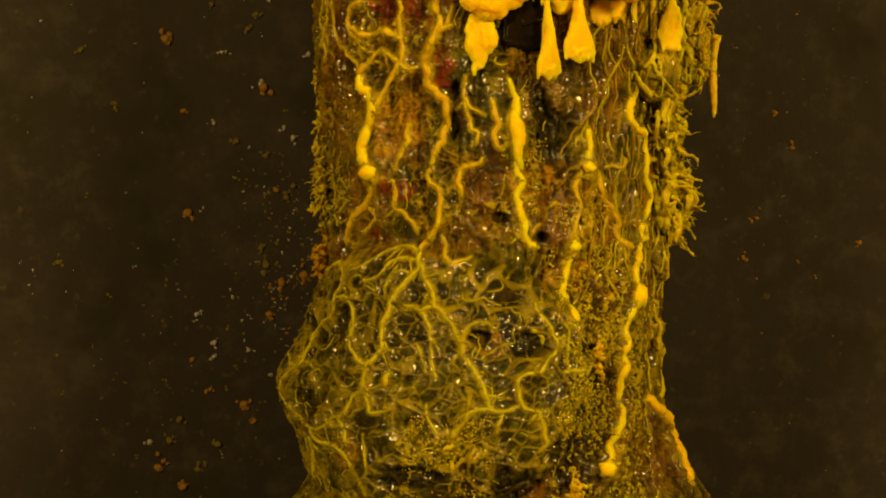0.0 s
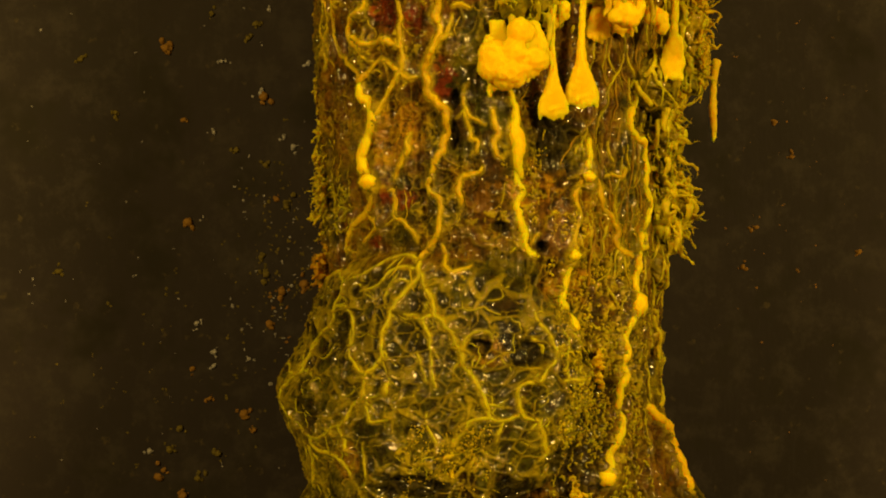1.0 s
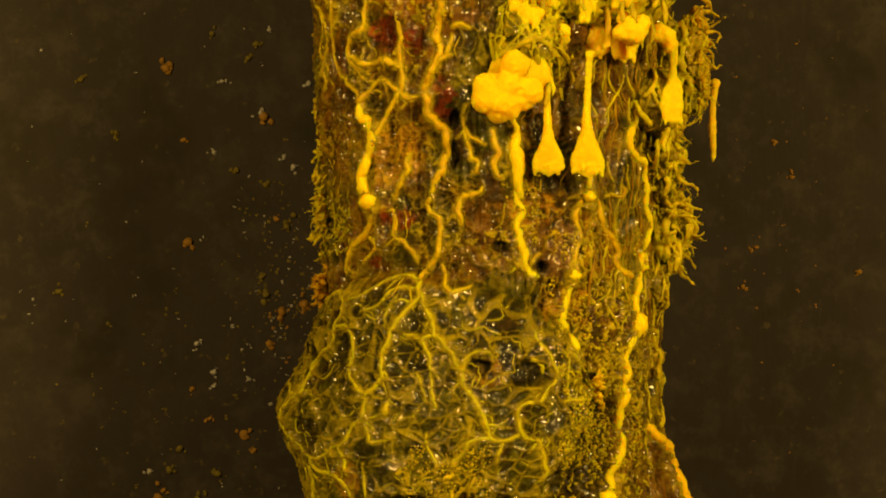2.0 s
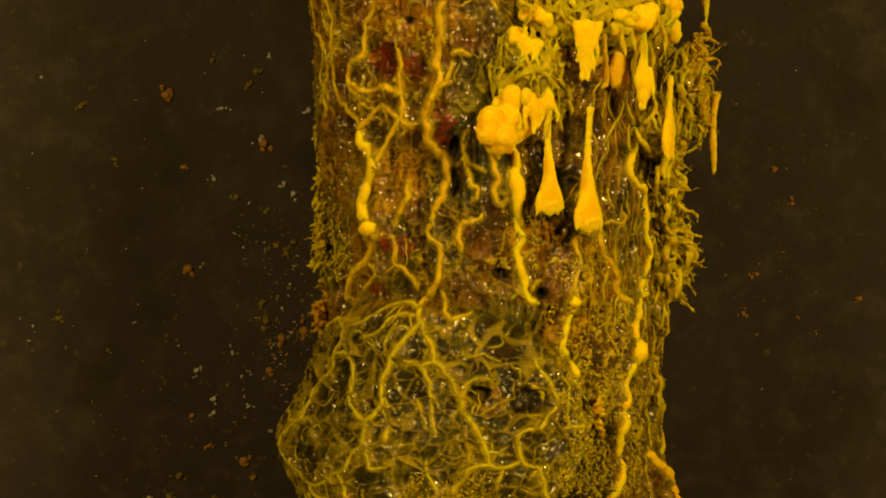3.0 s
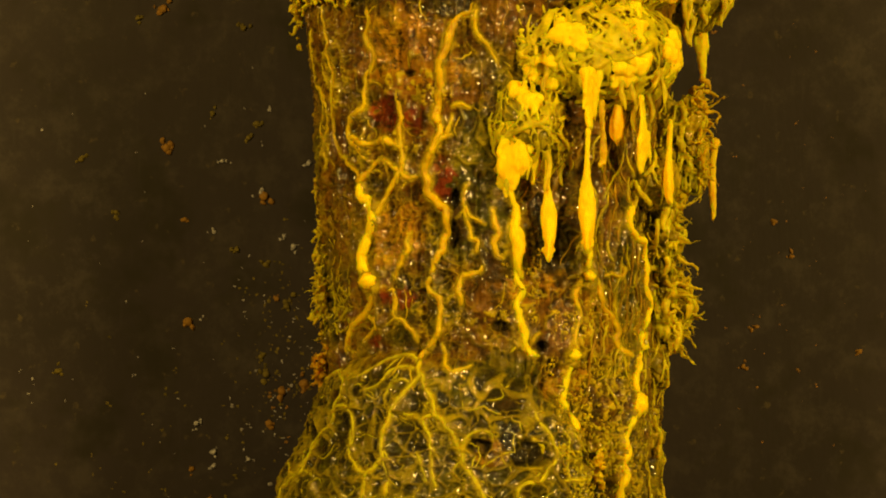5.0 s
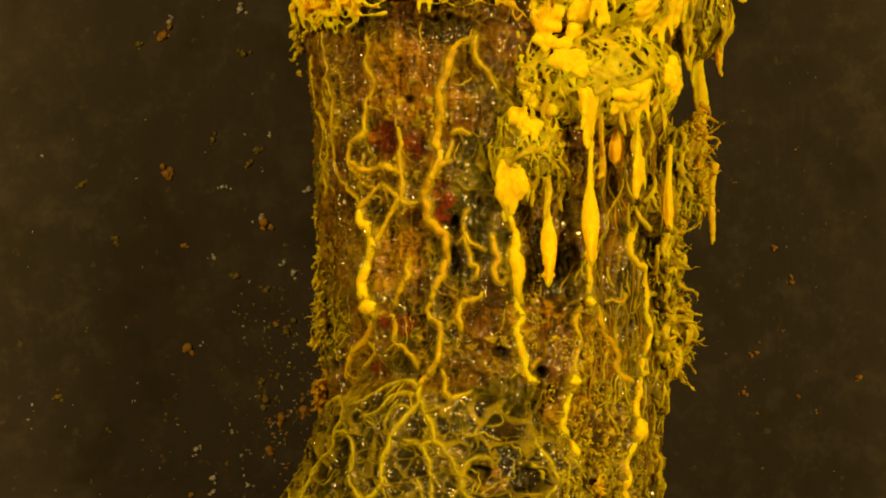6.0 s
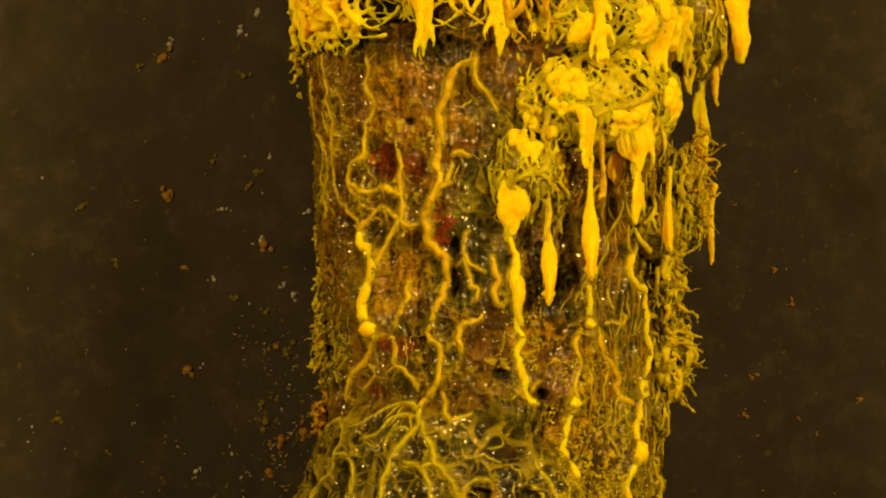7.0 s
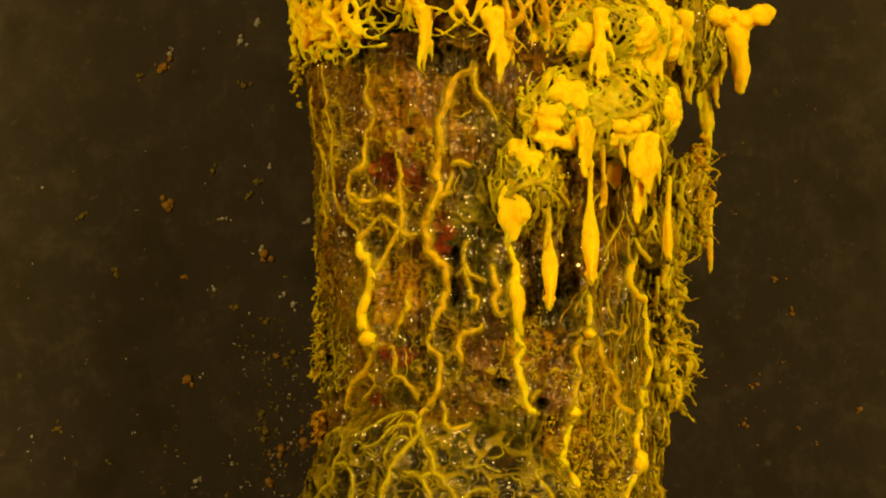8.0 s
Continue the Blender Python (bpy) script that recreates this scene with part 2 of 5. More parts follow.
def strand_on_stem(points, radii, lift=0.25, wobble=0.35, seed=0, track=0.0):
    p = glide([(np.radians(th) * 20, z) for th, z in points], 0.4)
    s = np.arange(len(p)) * 0.4
    p[:, 0] += wobble * (clouds(s / 1.2, seed * 7.1, 0.5, 2, 11) - 0.5) * 2
    p[:, 1] += wobble * (clouds(s / 1.2, seed * 3.7, 4.5, 2, 12) - 0.5) * 2
    r = spread(radii, len(p)) * (0.7 + 0.6 * clouds(s / 1.0, seed * 5.3, 1.5, 2, 13))
    ends = np.minimum(np.arange(len(p)), np.arange(len(p))[::-1]) * 0.4
    r *= 0.5 + 0.5 * smooth(-0.2, 1.5 * r.mean(), ends)
    th = np.degrees(p[:, 0] / 20)
    if track:
        TRACKS.append((np.stack([p[:, 0], p[:, 1], r], -1), track))
    v, q = tube(on_stem(th, p[:, 1], lift + bed(th, p[:, 1]) + r * 0.55), r, 10 if track > 0.6 else 7)
    return v + 0.35 * r.mean() * (clouds(v[:, :1] / 0.55 + np.array([[0, 9, 18]]), v[:, 1:2] / 0.55, v[:, 2:] / 0.55, 2, 14) - 0.5) * 2, q


# ---- structure ----
def box_mesh(name, lo, hi, mat):
    bm = bmesh.new()
    bmesh.ops.create_cube(bm, size=1)
    for v in bm.verts:
        v.co = [(lo[k] + (hi[k] - lo[k]) * (v.co[k] + 0.5)) * MM for k in range(3)]
    bmesh.ops.bevel(bm, geom=bm.edges[:], offset=0.4 * MM, segments=1)
    me = bpy.data.meshes.new(name)
    bm.to_mesh(me)
    bm.free()
    me.materials.append(mat)
    return me


def structure(name, lo, hi, mat, label):
    return tagged(new(name, box_mesh(name, lo, hi, mat)), label, name.split("_")[0], kind="structure")


structure("floor", (-700, -900, -20), (700, 120, 0), TABLE, "dark grey table top under the stem")
structure("backdrop", (-700, 27, 0.0), (700, 33, 420), WALL, "dark grey brown panel with fine scratches and dust")
structure("wall_north", (-720, 120, -20), (720, 140, 900), ROOM, "dim plain room wall")
structure("wall_south", (-720, -920, -20), (720, -900, 900), ROOM, "dim plain room wall")
structure("wall_east", (700, -900, -20), (720, 120, 900), ROOM, "dim plain room wall")
structure("wall_west", (-720, -900, -20), (-700, 120, 900), ROOM, "dim plain room wall")
structure("ceiling", (-720, -920, 900), (720, 140, 920), ROOM, "dim plain ceiling")


# ---- the stem ----
def blotch(th, z, at, wide, high, seed):
    (a, b), = at
    d = np.hypot((th - a) * 0.35 / wide, (z - b) / high)
    near = d < 1.6
    out = np.zeros(d.shape)
    h = z[near]
    out[near] = 1 - smooth(0.7, 1.1, d[near] + 0.9 * (clouds(th[near] * 0.35 / 1.3, h / 1.3, 0 * h, 3, seed) - 0.5))
    return out


def skin(th, z):
    """The fine relief of the stem and the layers of its colour."""
    u = np.radians(th) * 20
    w1, w2 = clouds(u / 3, z / 3, 0 * z, 2, 21) - 0.5, clouds(u / 3, z / 3, 0 * z + 7, 2, 22) - 0.5
    on_gall = smooth(0.02, 0.25, gall(th, z)) * smooth(61.5, 58.0, z + 2 * w1) + smooth(34, 31, z)
    on_gall = np.clip(on_gall, 0, 1)
    def rim(cell, width):
        return np.sqrt(np.clip(1 - ((cell[1] - cell[0]) / width) ** 2, 0, 1))

    # a net of round cells on the gall, of long ones on the bark, each with finer ones inside
    wide1 = 0.03 + 0.2 * smooth(0.35, 0.65, clouds(u / 4, z / 4, 0 * z, 2, 41))
    some2 = smooth(0.38, 0.56, clouds(u / 5, z / 5, 0 * z, 2, 42))
    big_g, small_g = cells(u / 3.8 + w1 * 1.3, z / 4.2 + w2 * 1.3, 31), cells(u / 1.5 + w2, z / 1.7 + w1, 32)
    big_b, small_b = cells(u / 2.7 + w1 * 1.8, z / 6.2 + w2 * 1.6, 33), cells(u / 0.75 + w2 * 1.3, z / 0.95 + w1, 34)
    rim_g, rim_gs = rim(big_g, wide1), rim(small_g, 0.15) * some2
    rim_b, rim_bs = rim(big_b, 0.7 * wide1) * smooth(0.42, 0.62, clouds(u / 5, z / 7, 0 * z, 2, 43)), rim(small_b, 0.24) * smooth(0.48, 0.64, clouds(u / 4, z / 4, 0 * z, 3, 44))
    web_gall, web_bark = 0.6 * np.maximum(rim_g, 0.7 * rim_gs), np.maximum(0.3 * rim_b, 0.25 * rim_bs)
    web = web_gall * on_gall + web_bark * (1 - on_gall)
    pillow = np.sqrt(np.clip(big_g[1] - big_g[0], 0, 1)) * (0.3 + 0.9 * big_g[2])
    lumps = clouds(u / 1.5, z / 2.2, 0 * z, 3, 45) - 0.5
    crumbs = clouds(u / 0.45, z / 0.5, 0 * z, 2, 46) - 0.5
    ridge = 1 - 2 * np.abs(clouds(u / 0.9 + w1, z / 1.3 + w2, 0 * z, 2, 49) - 0.5)
    crust = smooth(0.86, 0.98, ridge) * smooth(0.5, 0.66, clouds(u / 3.5, z / 4.5, 0 * z, 3, 40))
    web = np.maximum(web, 0.55 * crust)
    # pits: sunk into the bark, with their shade also put into the colour
    pit_zone = smooth(0.45, 0.6, clouds(u / 5, z / 6, 0 * z, 2, 57) + 0.22 * smooth(-30, 10, th) - 0.1 * smooth(78, 88, z))
    pit = smooth(0.56, 0.72, clouds(u / 1.3, z / 1.6, 0 * z, 3, 39)) * (1 - 0.6 * on_gall) * (1 - web) * pit_zone
    lift = on_gall * (0.7 * pillow + 0.5 * lumps + 0.45 * rim_g + 0.28 * rim_gs + 0.15 * np.sqrt(np.clip(small_g[1] - small_g[0], 0, 1)))
    lift = lift + (1 - on_gall) * (0.3 * rim_b + 0.12 * rim_bs + 0.8 * lumps - 0.45 * pit) + 0.22 * crumbs + 0.1 * (cloud(u / 0.26, z / 0.28, 0 * z, 38) - 0.5) + 0.2 * crust
    lift = lift - (1 - on_gall) * smooth(0.5, 0.75, clouds(u / 0.9, z / 12, 0 * z, 2, 47)) * 0.5
    # the film swells up towards the veins that run over it
    swell, tint = skirts(th, z)
    lift, web = lift + swell, np.maximum(web, tint)
    red = sum(blotch(th, z, at, a, b, 50 + i) for i, (at, a, b) in enumerate([
        ([(-35.2, 88.2)], 2.5, 2.6), ([(-24.6, 87.0)], 1.7, 2.2), ([(-40.6, 62.5)], 2.0, 0.9), ([(-14.8, 80.2)], 1.3, 3.0), ([(-30.8, 67.7)], 2.4, 1.6)]))
    orange = sum(blotch(th, z, at, a, b, 60 + i) for i, (at, a, b) in enumerate([
        ([(-32.6, 74.3)], 3.2, 4.2), ([(36.8, 63.9)], 2.8, 4.2), ([(25.4, 57.7)], 4.0, 2.6), ([(-1.0, 50.7)], 1.8, 1.6), ([(11.6, 68.7)], 3.0, 3.4),
        ([(-28.1, 92.8)], 6.0, 3.5), ([(-31.4, 96.5)], 6.0, 3.0), ([(-41.0, 38.3)], 1.5, 2.5)]))
    # dark holes and ground; also the shade under the foam, put into the colour
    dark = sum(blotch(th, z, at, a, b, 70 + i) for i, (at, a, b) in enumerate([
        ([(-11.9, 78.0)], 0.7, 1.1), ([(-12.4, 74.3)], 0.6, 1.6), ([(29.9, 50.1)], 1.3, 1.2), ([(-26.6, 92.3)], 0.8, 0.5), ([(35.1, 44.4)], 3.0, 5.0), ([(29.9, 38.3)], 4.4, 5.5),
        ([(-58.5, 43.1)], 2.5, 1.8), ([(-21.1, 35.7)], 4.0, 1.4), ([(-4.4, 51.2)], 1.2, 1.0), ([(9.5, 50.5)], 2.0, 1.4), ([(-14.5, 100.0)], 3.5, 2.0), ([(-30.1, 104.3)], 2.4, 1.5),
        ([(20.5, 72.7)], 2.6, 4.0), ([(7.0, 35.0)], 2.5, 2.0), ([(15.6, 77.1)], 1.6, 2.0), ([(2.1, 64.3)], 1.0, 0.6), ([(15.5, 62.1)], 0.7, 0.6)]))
    green = np.clip(on_gall + sum(blotch(th, z, at, a, b, 90 + i) for i, (at, a, b) in enumerate([([(-5.4, 81.4)], 3.0, 6.0), ([(-4.8, 85.8)], 2.5, 3.0), ([(53.0, 69.6)], 3.0, 14.0), ([(1.0, 57.0)], 5.0, 5.0)])), 0, 1)
    # patches of yellow grit that the slime left behind
    grit = sum(blotch(th, z, at, a, b, 110 + i) for i, (at, a, b) in enumerate([
        ([(-44.9, 83.9)], 3.0, 2.2), ([(-28.5, 91.2)], 3.6, 1.6), ([(-28.8, 84.7)], 3.0, 1.6), ([(25.4, 55.5)], 3.2, 4.2), ([(11.8, 69.0)], 2.6, 3.4), ([(43.0, 58.8)], 3.4, 4.0),
        ([(53.4, 49.1)], 3.0, 5.0), ([(-71.6, 67.0)], 3.0, 2.4), ([(-3.1, 65.3)], 5.0, 1.0), ([(-12.1, 38.9)], 5.0, 2.6), ([(-58.6, 92.7)], 3.0, 6.0), ([(38.0, 51.0)], 5.0, 5.0), ([(34.0, 39.0)], 6.0, 5.0), ([(33.0, 62.0)], 3.0, 4.0), ([(-22.0, 90.5)], 4.0, 2.0)]))
    grit = np.clip(grit, 0, 1) * smooth(0.5, 0.6, clouds(u / 0.5, z / 0.55, 0 * z, 2, 37))
    lift, web = lift + 0.3 * grit, np.maximum(web, 0.95 * grit)
    # darker towards the top of the gall, in noisy patches between the web
    gall_dark = 0.8 * on_gall * smooth(45, 51, z) * smooth(0.42, 0.56, clouds(u / 1.6, z / 1.6, 0 * z, 3, 58)) * (1 - web)
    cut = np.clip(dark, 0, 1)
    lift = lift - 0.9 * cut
    return lift, {"web": np.clip(web * (1 - 0.75 * cut) * (1 - 0.7 * np.clip(red, 0, 1)), 0, 1), "red": np.clip(red, 0, 1) * smooth(0.34, 0.44, clouds(u / 0.7, z / 0.7, 0 * z, 2, 48)), "orange": 0.65 * np.clip(orange, 0, 1), "dark": np.clip(0.85 * cut + 0.6 * pit + gall_dark, 0, 1), "green": green}


TRACKS = []


def skirts(th, z):
    """How much the slime film rises beside the veins, and how yellow it is there."""
    swell, tint = np.zeros(th.shape), np.zeros(th.shape)
    u, col, row = np.radians(th) * 20, th[0], z[:, 0]
    for track in TRACKS:
        for pu, pz, r in track[0]:
            reach = 2.8 * r + 0.45
            i0, i1 = np.searchsorted(row, [pz - reach, pz + reach])
            j0, j1 = np.searchsorted(col, np.degrees(np.array([pu - reach, pu + reach]) / 20))
            if i1 <= i0 or j1 <= j0:
                continue
            d = np.hypot(u[i0:i1, j0:j1] - pu, z[i0:i1, j0:j1] - pz)
            swell[i0:i1, j0:j1] = np.maximum(swell[i0:i1, j0:j1], 0.7 * r * (1 - smooth(0.5 * r, reach, d)))
            tint[i0:i1, j0:j1] = np.maximum(tint[i0:i1, j0:j1], track[1] * (1 - smooth(0.9 * r, 1.4 * r + 0.2, d)))
    return swell, tint


def wood_stem():
    thing = tagged(new("tree_stem"), "upright stem of wet brown wood overgrown with yellow slime", "tree stem")
    th = np.concatenate([np.linspace(-248, -105, 36)[1:-1], np.linspace(-105, 105, 600)])
    z = np.concatenate([np.linspace(0, 28, 30), np.linspace(28, 112, 680)[1:], np.linspace(112, 128, 12)[1:]])
    z2, th2 = np.meshgrid(z, th, indexing="ij")
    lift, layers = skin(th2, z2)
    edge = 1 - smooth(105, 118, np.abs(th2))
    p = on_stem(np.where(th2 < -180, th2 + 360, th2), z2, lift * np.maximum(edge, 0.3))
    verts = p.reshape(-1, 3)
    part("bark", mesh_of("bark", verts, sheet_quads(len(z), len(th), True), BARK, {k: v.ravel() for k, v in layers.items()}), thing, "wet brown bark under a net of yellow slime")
    a = np.linspace(0, 2 * np.pi, 48, endpoint=False)
    disc = [np.stack([5 + 22.0 * s * np.cos(a), 22.0 * s * np.sin(a), 0 * a + 128 + 0.3 * (s < 0.9)], -1) for s in (1.0, 0.85, 0.4, 0.01)]
    part("cut_end", mesh_of("cut_end", np.vstack(disc), sheet_quads(4, 48, True), CHAR), thing, "dark cut end")
    return thing


slime = tagged(new("slime_mould"), "bright yellow slime mould creeping down a wet stem", "slime mould")
count = [0]


def vein(points, radii, mat=None, lift=0.0, wobble=0.15, name="vein"):
    count[0] += 1
    roll = np.random.default_rng(800 + count[0])
    low = points[0][1] < 62
    pieces = [strand_on_stem(points, np.asarray(radii, float) * (0.7 if low and mat is None else 0.98), lift, 2 * wobble, count[0], 0.9)]
    line = TRACKS[-1][0]
    for i in range(int(len(line) * 0.4 / 5.0)):
        # rootlets that leave the vein and sink into the film
        u, z, r = line[roll.integers(2, len(line) - 1)]
        turn, reach = roll.choice((-1, 1)) * roll.uniform(0.6, 1.5), roll.uniform(0.8, 2.4)
        way = [(np.degrees((u + k * reach * np.sin(turn)) / 20), z - k * reach * np.cos(turn) - 0.3 * k * k) for k in (0, 0.4, 0.75, 1)]
        pieces.append(strand_on_stem(way, min(r, 0.3) * np.array([0.8, 0.55, 0.4, 0.2]), -0.05, 0.3, count[0] * 40 + i, 0.7))
    v, q = joined(pieces)
    return part(name, mesh_of(name, v, q, mat or (GREENISH if low else VEIN)), slime)


# ---- slime veins on the stem: angle and height of a few points, thickness ----
vein([(-62.3, 100.7), (-60.6, 98.4), (-59.6, 96.4), (-60.1, 94.5), (-58.6, 92.7), (-59.7, 90.5), (-61.9, 88.3), (-60.8, 86.0), (-58.4, 84.0), (-53.1, 82.8), (-47.1, 81.5), (-45.1, 80.3)], [0.2, 0.24, 0.24, 0.2, 0.3])
vein([(-71.8, 98.1), (-73.9, 94.9), (-75.4, 92.3), (-70.2, 91.1), (-66.5, 89.5), (-65.9, 87.9), (-69.0, 85.4), (-66.6, 82.7)], [0.22, 0.25, 0.2])
vein([(-71.1, 91.0), (-69.2, 88.7), (-73.0, 86.8), (-65.8, 84.1), (-68.1, 81.9)], [0.16, 0.2, 0.14])
vein([(-41.1, 99.6), (-40.2, 98.1), (-42.9, 96.9), (-41.8, 95.9), (-39.6, 94.9), (-40.0, 93.4), (-43.2, 92.2), (-43.6, 90.6), (-44.0, 89.1), (-47.8, 87.9), (-51.4, 86.6), (-50.5, 85.0), (-46.0, 84.0), (-42.3, 82.8)], [0.3, 0.34, 0.3, 0.34, 0.36, 0.3])
vein([(-52.3, 85.8), (-46.6, 84.9), (-41.1, 84.6), (-36.6, 85.1), (-32.9, 84.5), (-29.7, 83.9)], [0.25, 0.4, 0.3, 0.45, 0.3])
vein([(-31.8, 90.5), (-30.7, 88.9), (-30.3, 87.6), (-31.1, 86.2), (-30.3, 84.7), (-29.5, 82.8), (-30.5, 81.1), (-33.0, 79.9), (-35.1, 78.7), (-36.8, 77.4), (-39.9, 76.0)], [0.2, 0.3, 0.3, 0.35, 0.3, 0.36])
vein([(-46.4, 80.3), (-42.4, 81.2), (-39.4, 82.3), (-37.2, 83.1)], [0.4, 0.35, 0.25])
vein([(-37.2, 82.9), (-33.3, 82.1), (-30.2, 81.4), (-27.1, 80.7), (-22.8, 81.0)], [0.25, 0.35, 0.35, 0.15])
vein([(-6.1, 99.8), (-6.9, 98.8), (-9.7, 98.5), (-11.7, 98.0), (-12.6, 96.6), (-14.4, 95.0), (-16.0, 93.4), (-16.4, 91.2), (-16.9, 89.3), (-18.1, 87.8), (-16.8, 86.6)], [0.3, 0.42, 0.48, 0.46, 0.5, 0.55])
vein([(-13.1, 85.4), (-16.2, 85.0), (-18.5, 84.1), (-20.5, 82.7), (-21.7, 81.4), (-20.5, 80.3), (-20.0, 78.9), (-17.2, 77.9), (-14.5, 76.9), (-14.1, 75.4), (-15.2, 73.9), (-15.7, 72.7), (-18.3, 71.4), (-19.5, 69.9)], [0.35, 0.4, 0.45, 0.5, 0.5, 0.42, 0.4])
vein([(-19.5, 69.9), (-21.1, 68.9), (-20.2, 68.2), (-17.2, 67.4), (-17.0, 65.5), (-17.3, 64.1), (-18.5, 62.9), (-21.6, 61.6), (-22.8, 60.7)], [0.35, 0.3, 0.33, 0.35, 0.4])
vein([(-14.7, 85.4), (-13.7, 86.3), (-13.1, 87.5)], [0.3, 0.2])
vein([(-45.8, 80.3), (-45.0, 79.0), (-41.4, 78.0), (-39.7, 76.6), (-40.3, 75.2), (-43.0, 73.8), (-44.2, 72.4), (-43.8, 70.9), (-42.0, 69.8)], [0.5, 0.6, 0.66, 0.62, 0.7, 0.85], BRIGHT)
vein([(-42.2, 70.1), (-41.2, 69.3), (-40.8, 68.4)], [1.0, 1.4, 1.0], BRIGHT, lift=0.1, wobble=0.02)
vein([(-41.3, 68.2), (-43.5, 66.5), (-46.3, 65.4), (-49.8, 64.7), (-53.2, 63.6), (-55.7, 62.4), (-57.8, 61.0)], [0.35, 0.5, 0.4, 0.3])
vein([(-46.3, 65.4), (-42.7, 64.8), (-41.3, 64.1), (-44.8, 63.2), (-48.4, 62.4)], [0.3, 0.3, 0.2])
vein([(-40.2, 68.3), (-35.3, 68.4), (-32.7, 68.0), (-32.2, 66.7), (-32.4, 65.2), (-28.8, 64.5), (-26.1, 63.6), (-25.1, 62.6)], [0.28, 0.26, 0.3, 0.3, 0.22])
vein([(-26.2, 74.7), (-28.1, 73.6), (-27.2, 72.8), (-29.6, 71.7), (-31.5, 70.5), (-32.7, 69.4)], [0.2, 0.32, 0.38, 0.3])
vein([(-2.9, 70.8), (-4.3, 70.2), (-7.7, 70.0), (-9.9, 69.5), (-10.5, 68.3), (-9.7, 67.3), (-10.8, 66.5)], [0.25, 0.32, 0.3, 0.32, 0.2])
vein([(0.1, 77.3), (0.4, 75.6), (1.7, 74.5), (0.8, 73.3), (1.5, 72.2), (3.5, 71.9)], [0.25, 0.36, 0.36, 0.2])
vein([(5.1, 79.5), (7.2, 77.5), (7.6, 76.4), (6.8, 75.0), (8.0, 73.3), (7.6, 71.4), (9.0, 69.4)], [0.3, 0.35, 0.6, 0.75, 0.75, 0.5, 0.25], BRIGHT, lift=0.15, wobble=0.08)
vein([(7.1, 70.8), (7.9, 69.3), (9.3, 68.3), (7.1, 66.8), (8.2, 65.2), (9.0, 63.7), (9.8, 62.1), (11.2, 61.4), (14.3, 61.1)], [0.35, 0.45, 0.4, 0.45, 0.5, 0.5, 0.25], BRIGHT)
vein([(11.4, 62.4), (12.9, 63.1), (14.8, 63.5)], [0.3, 0.25])
vein([(32.5, 74.3), (32.5, 72.1), (32.2, 70.2)], [0.35, 0.4, 0.5], BRIGHT)
vein([(32.4, 70.4), (32.2, 69.9), (31.9, 69.4)], [0.75, 1.0, 0.75], BRIGHT, lift=0.1, wobble=0.02)
vein([(31.5, 69.7), (28.3, 68.4), (27.4, 67.1), (29.2, 65.7), (26.9, 63.6), (26.1, 61.6)], [0.32, 0.32, 0.25, 0.25])
vein([(34.1, 70.2), (36.7, 68.9), (37.2, 67.5), (40.0, 66.0), (44.0, 64.6), (46.0, 63.5), (44.6, 62.6), (47.9, 61.5), (52.9, 60.9)], [0.35, 0.42, 0.42, 0.38, 0.4])
vein([(26.1, 61.6), (25.9, 61.1), (26.2, 60.6)], [0.75, 1.0, 0.75], BRIGHT, lift=0.1, wobble=0.02)
vein([(25.6, 60.2), (24.3, 59.0), (23.0, 57.4), (22.1, 56.2), (24.1, 55.1)], [0.28, 0.36, 0.5, 0.4], BRIGHT)
vein([(24.6, 54.5), (25.1, 53.5), (24.3, 52.7)], [0.4, 0.6, 0.25], BRIGHT, lift=0.1)
vein([(50.6, 77.8), (48.4, 76.4), (49.2, 75.1), (54.9, 74.3), (61.1, 73.3), (62.3, 71.8), (60.7, 69.5), (62.2, 67.6), (64.8, 66.6), (61.8, 65.0), (60.3, 63.6)], [0.75, 0.5, 0.48, 0.5, 0.45, 0.45, 0.42], BRIGHT)
vein([(60.3, 63.6), (59.8, 62.3), (57.4, 61.0), (56.4, 59.4), (54.9, 57.7), (54.3, 56.1)], [0.5, 0.55, 0.6, 0.55, 0.5], BRIGHT)
vein([(61.5, 63.8), (62.8, 62.1), (60.7, 61.7), (56.6, 61.2)], [0.3, 0.5, 0.4], BRIGHT)
vein([(54.5, 56.8), (54.9, 56.0), (54.2, 54.9), (53.1, 53.8)], [0.6, 0.9, 0.95, 0.6], BRIGHT, lift=0.1, wobble=0.02)
vein([(52.4, 54.3), (49.3, 52.7), (47.4, 51.3), (48.6, 50.2), (47.0, 48.8), (48.6, 47.6), (46.1, 46.4), (46.1, 44.7), (46.7, 43.5)], [0.5, 0.42, 0.5, 0.8, 0.5, 0.65, 0.5, 0.5, 0.5], BRIGHT)
vein([(46.3, 43.5), (45.9, 41.5), (42.9, 39.8), (41.6, 37.6), (40.0, 36.8)], [0.45, 0.5, 0.6, 0.6], BRIGHT)
vein([(40.2, 36.9), (38.9, 36.1), (38.4, 35.5)], [1.0, 1.4, 1.0], BRIGHT, lift=0.1, wobble=0.02)
vein([(48.1, 70.8), (46.3, 69.8), (42.4, 70.1), (38.5, 69.7)], [0.3, 0.3, 0.15])
vein([(-22.8, 60.7), (-22.6, 59.7), (-21.9, 58.9), (-23.7, 58.1), (-25.4, 57.2), (-27.6, 56.2), (-29.2, 55.3), (-29.6, 54.3), (-30.6, 53.1), (-31.1, 51.8), (-30.6, 50.4), (-31.5, 49.4), (-33.7, 48.6), (-34.8, 47.8)], [0.42, 0.4, 0.35, 0.33, 0.4, 0.3, 0.33, 0.36])
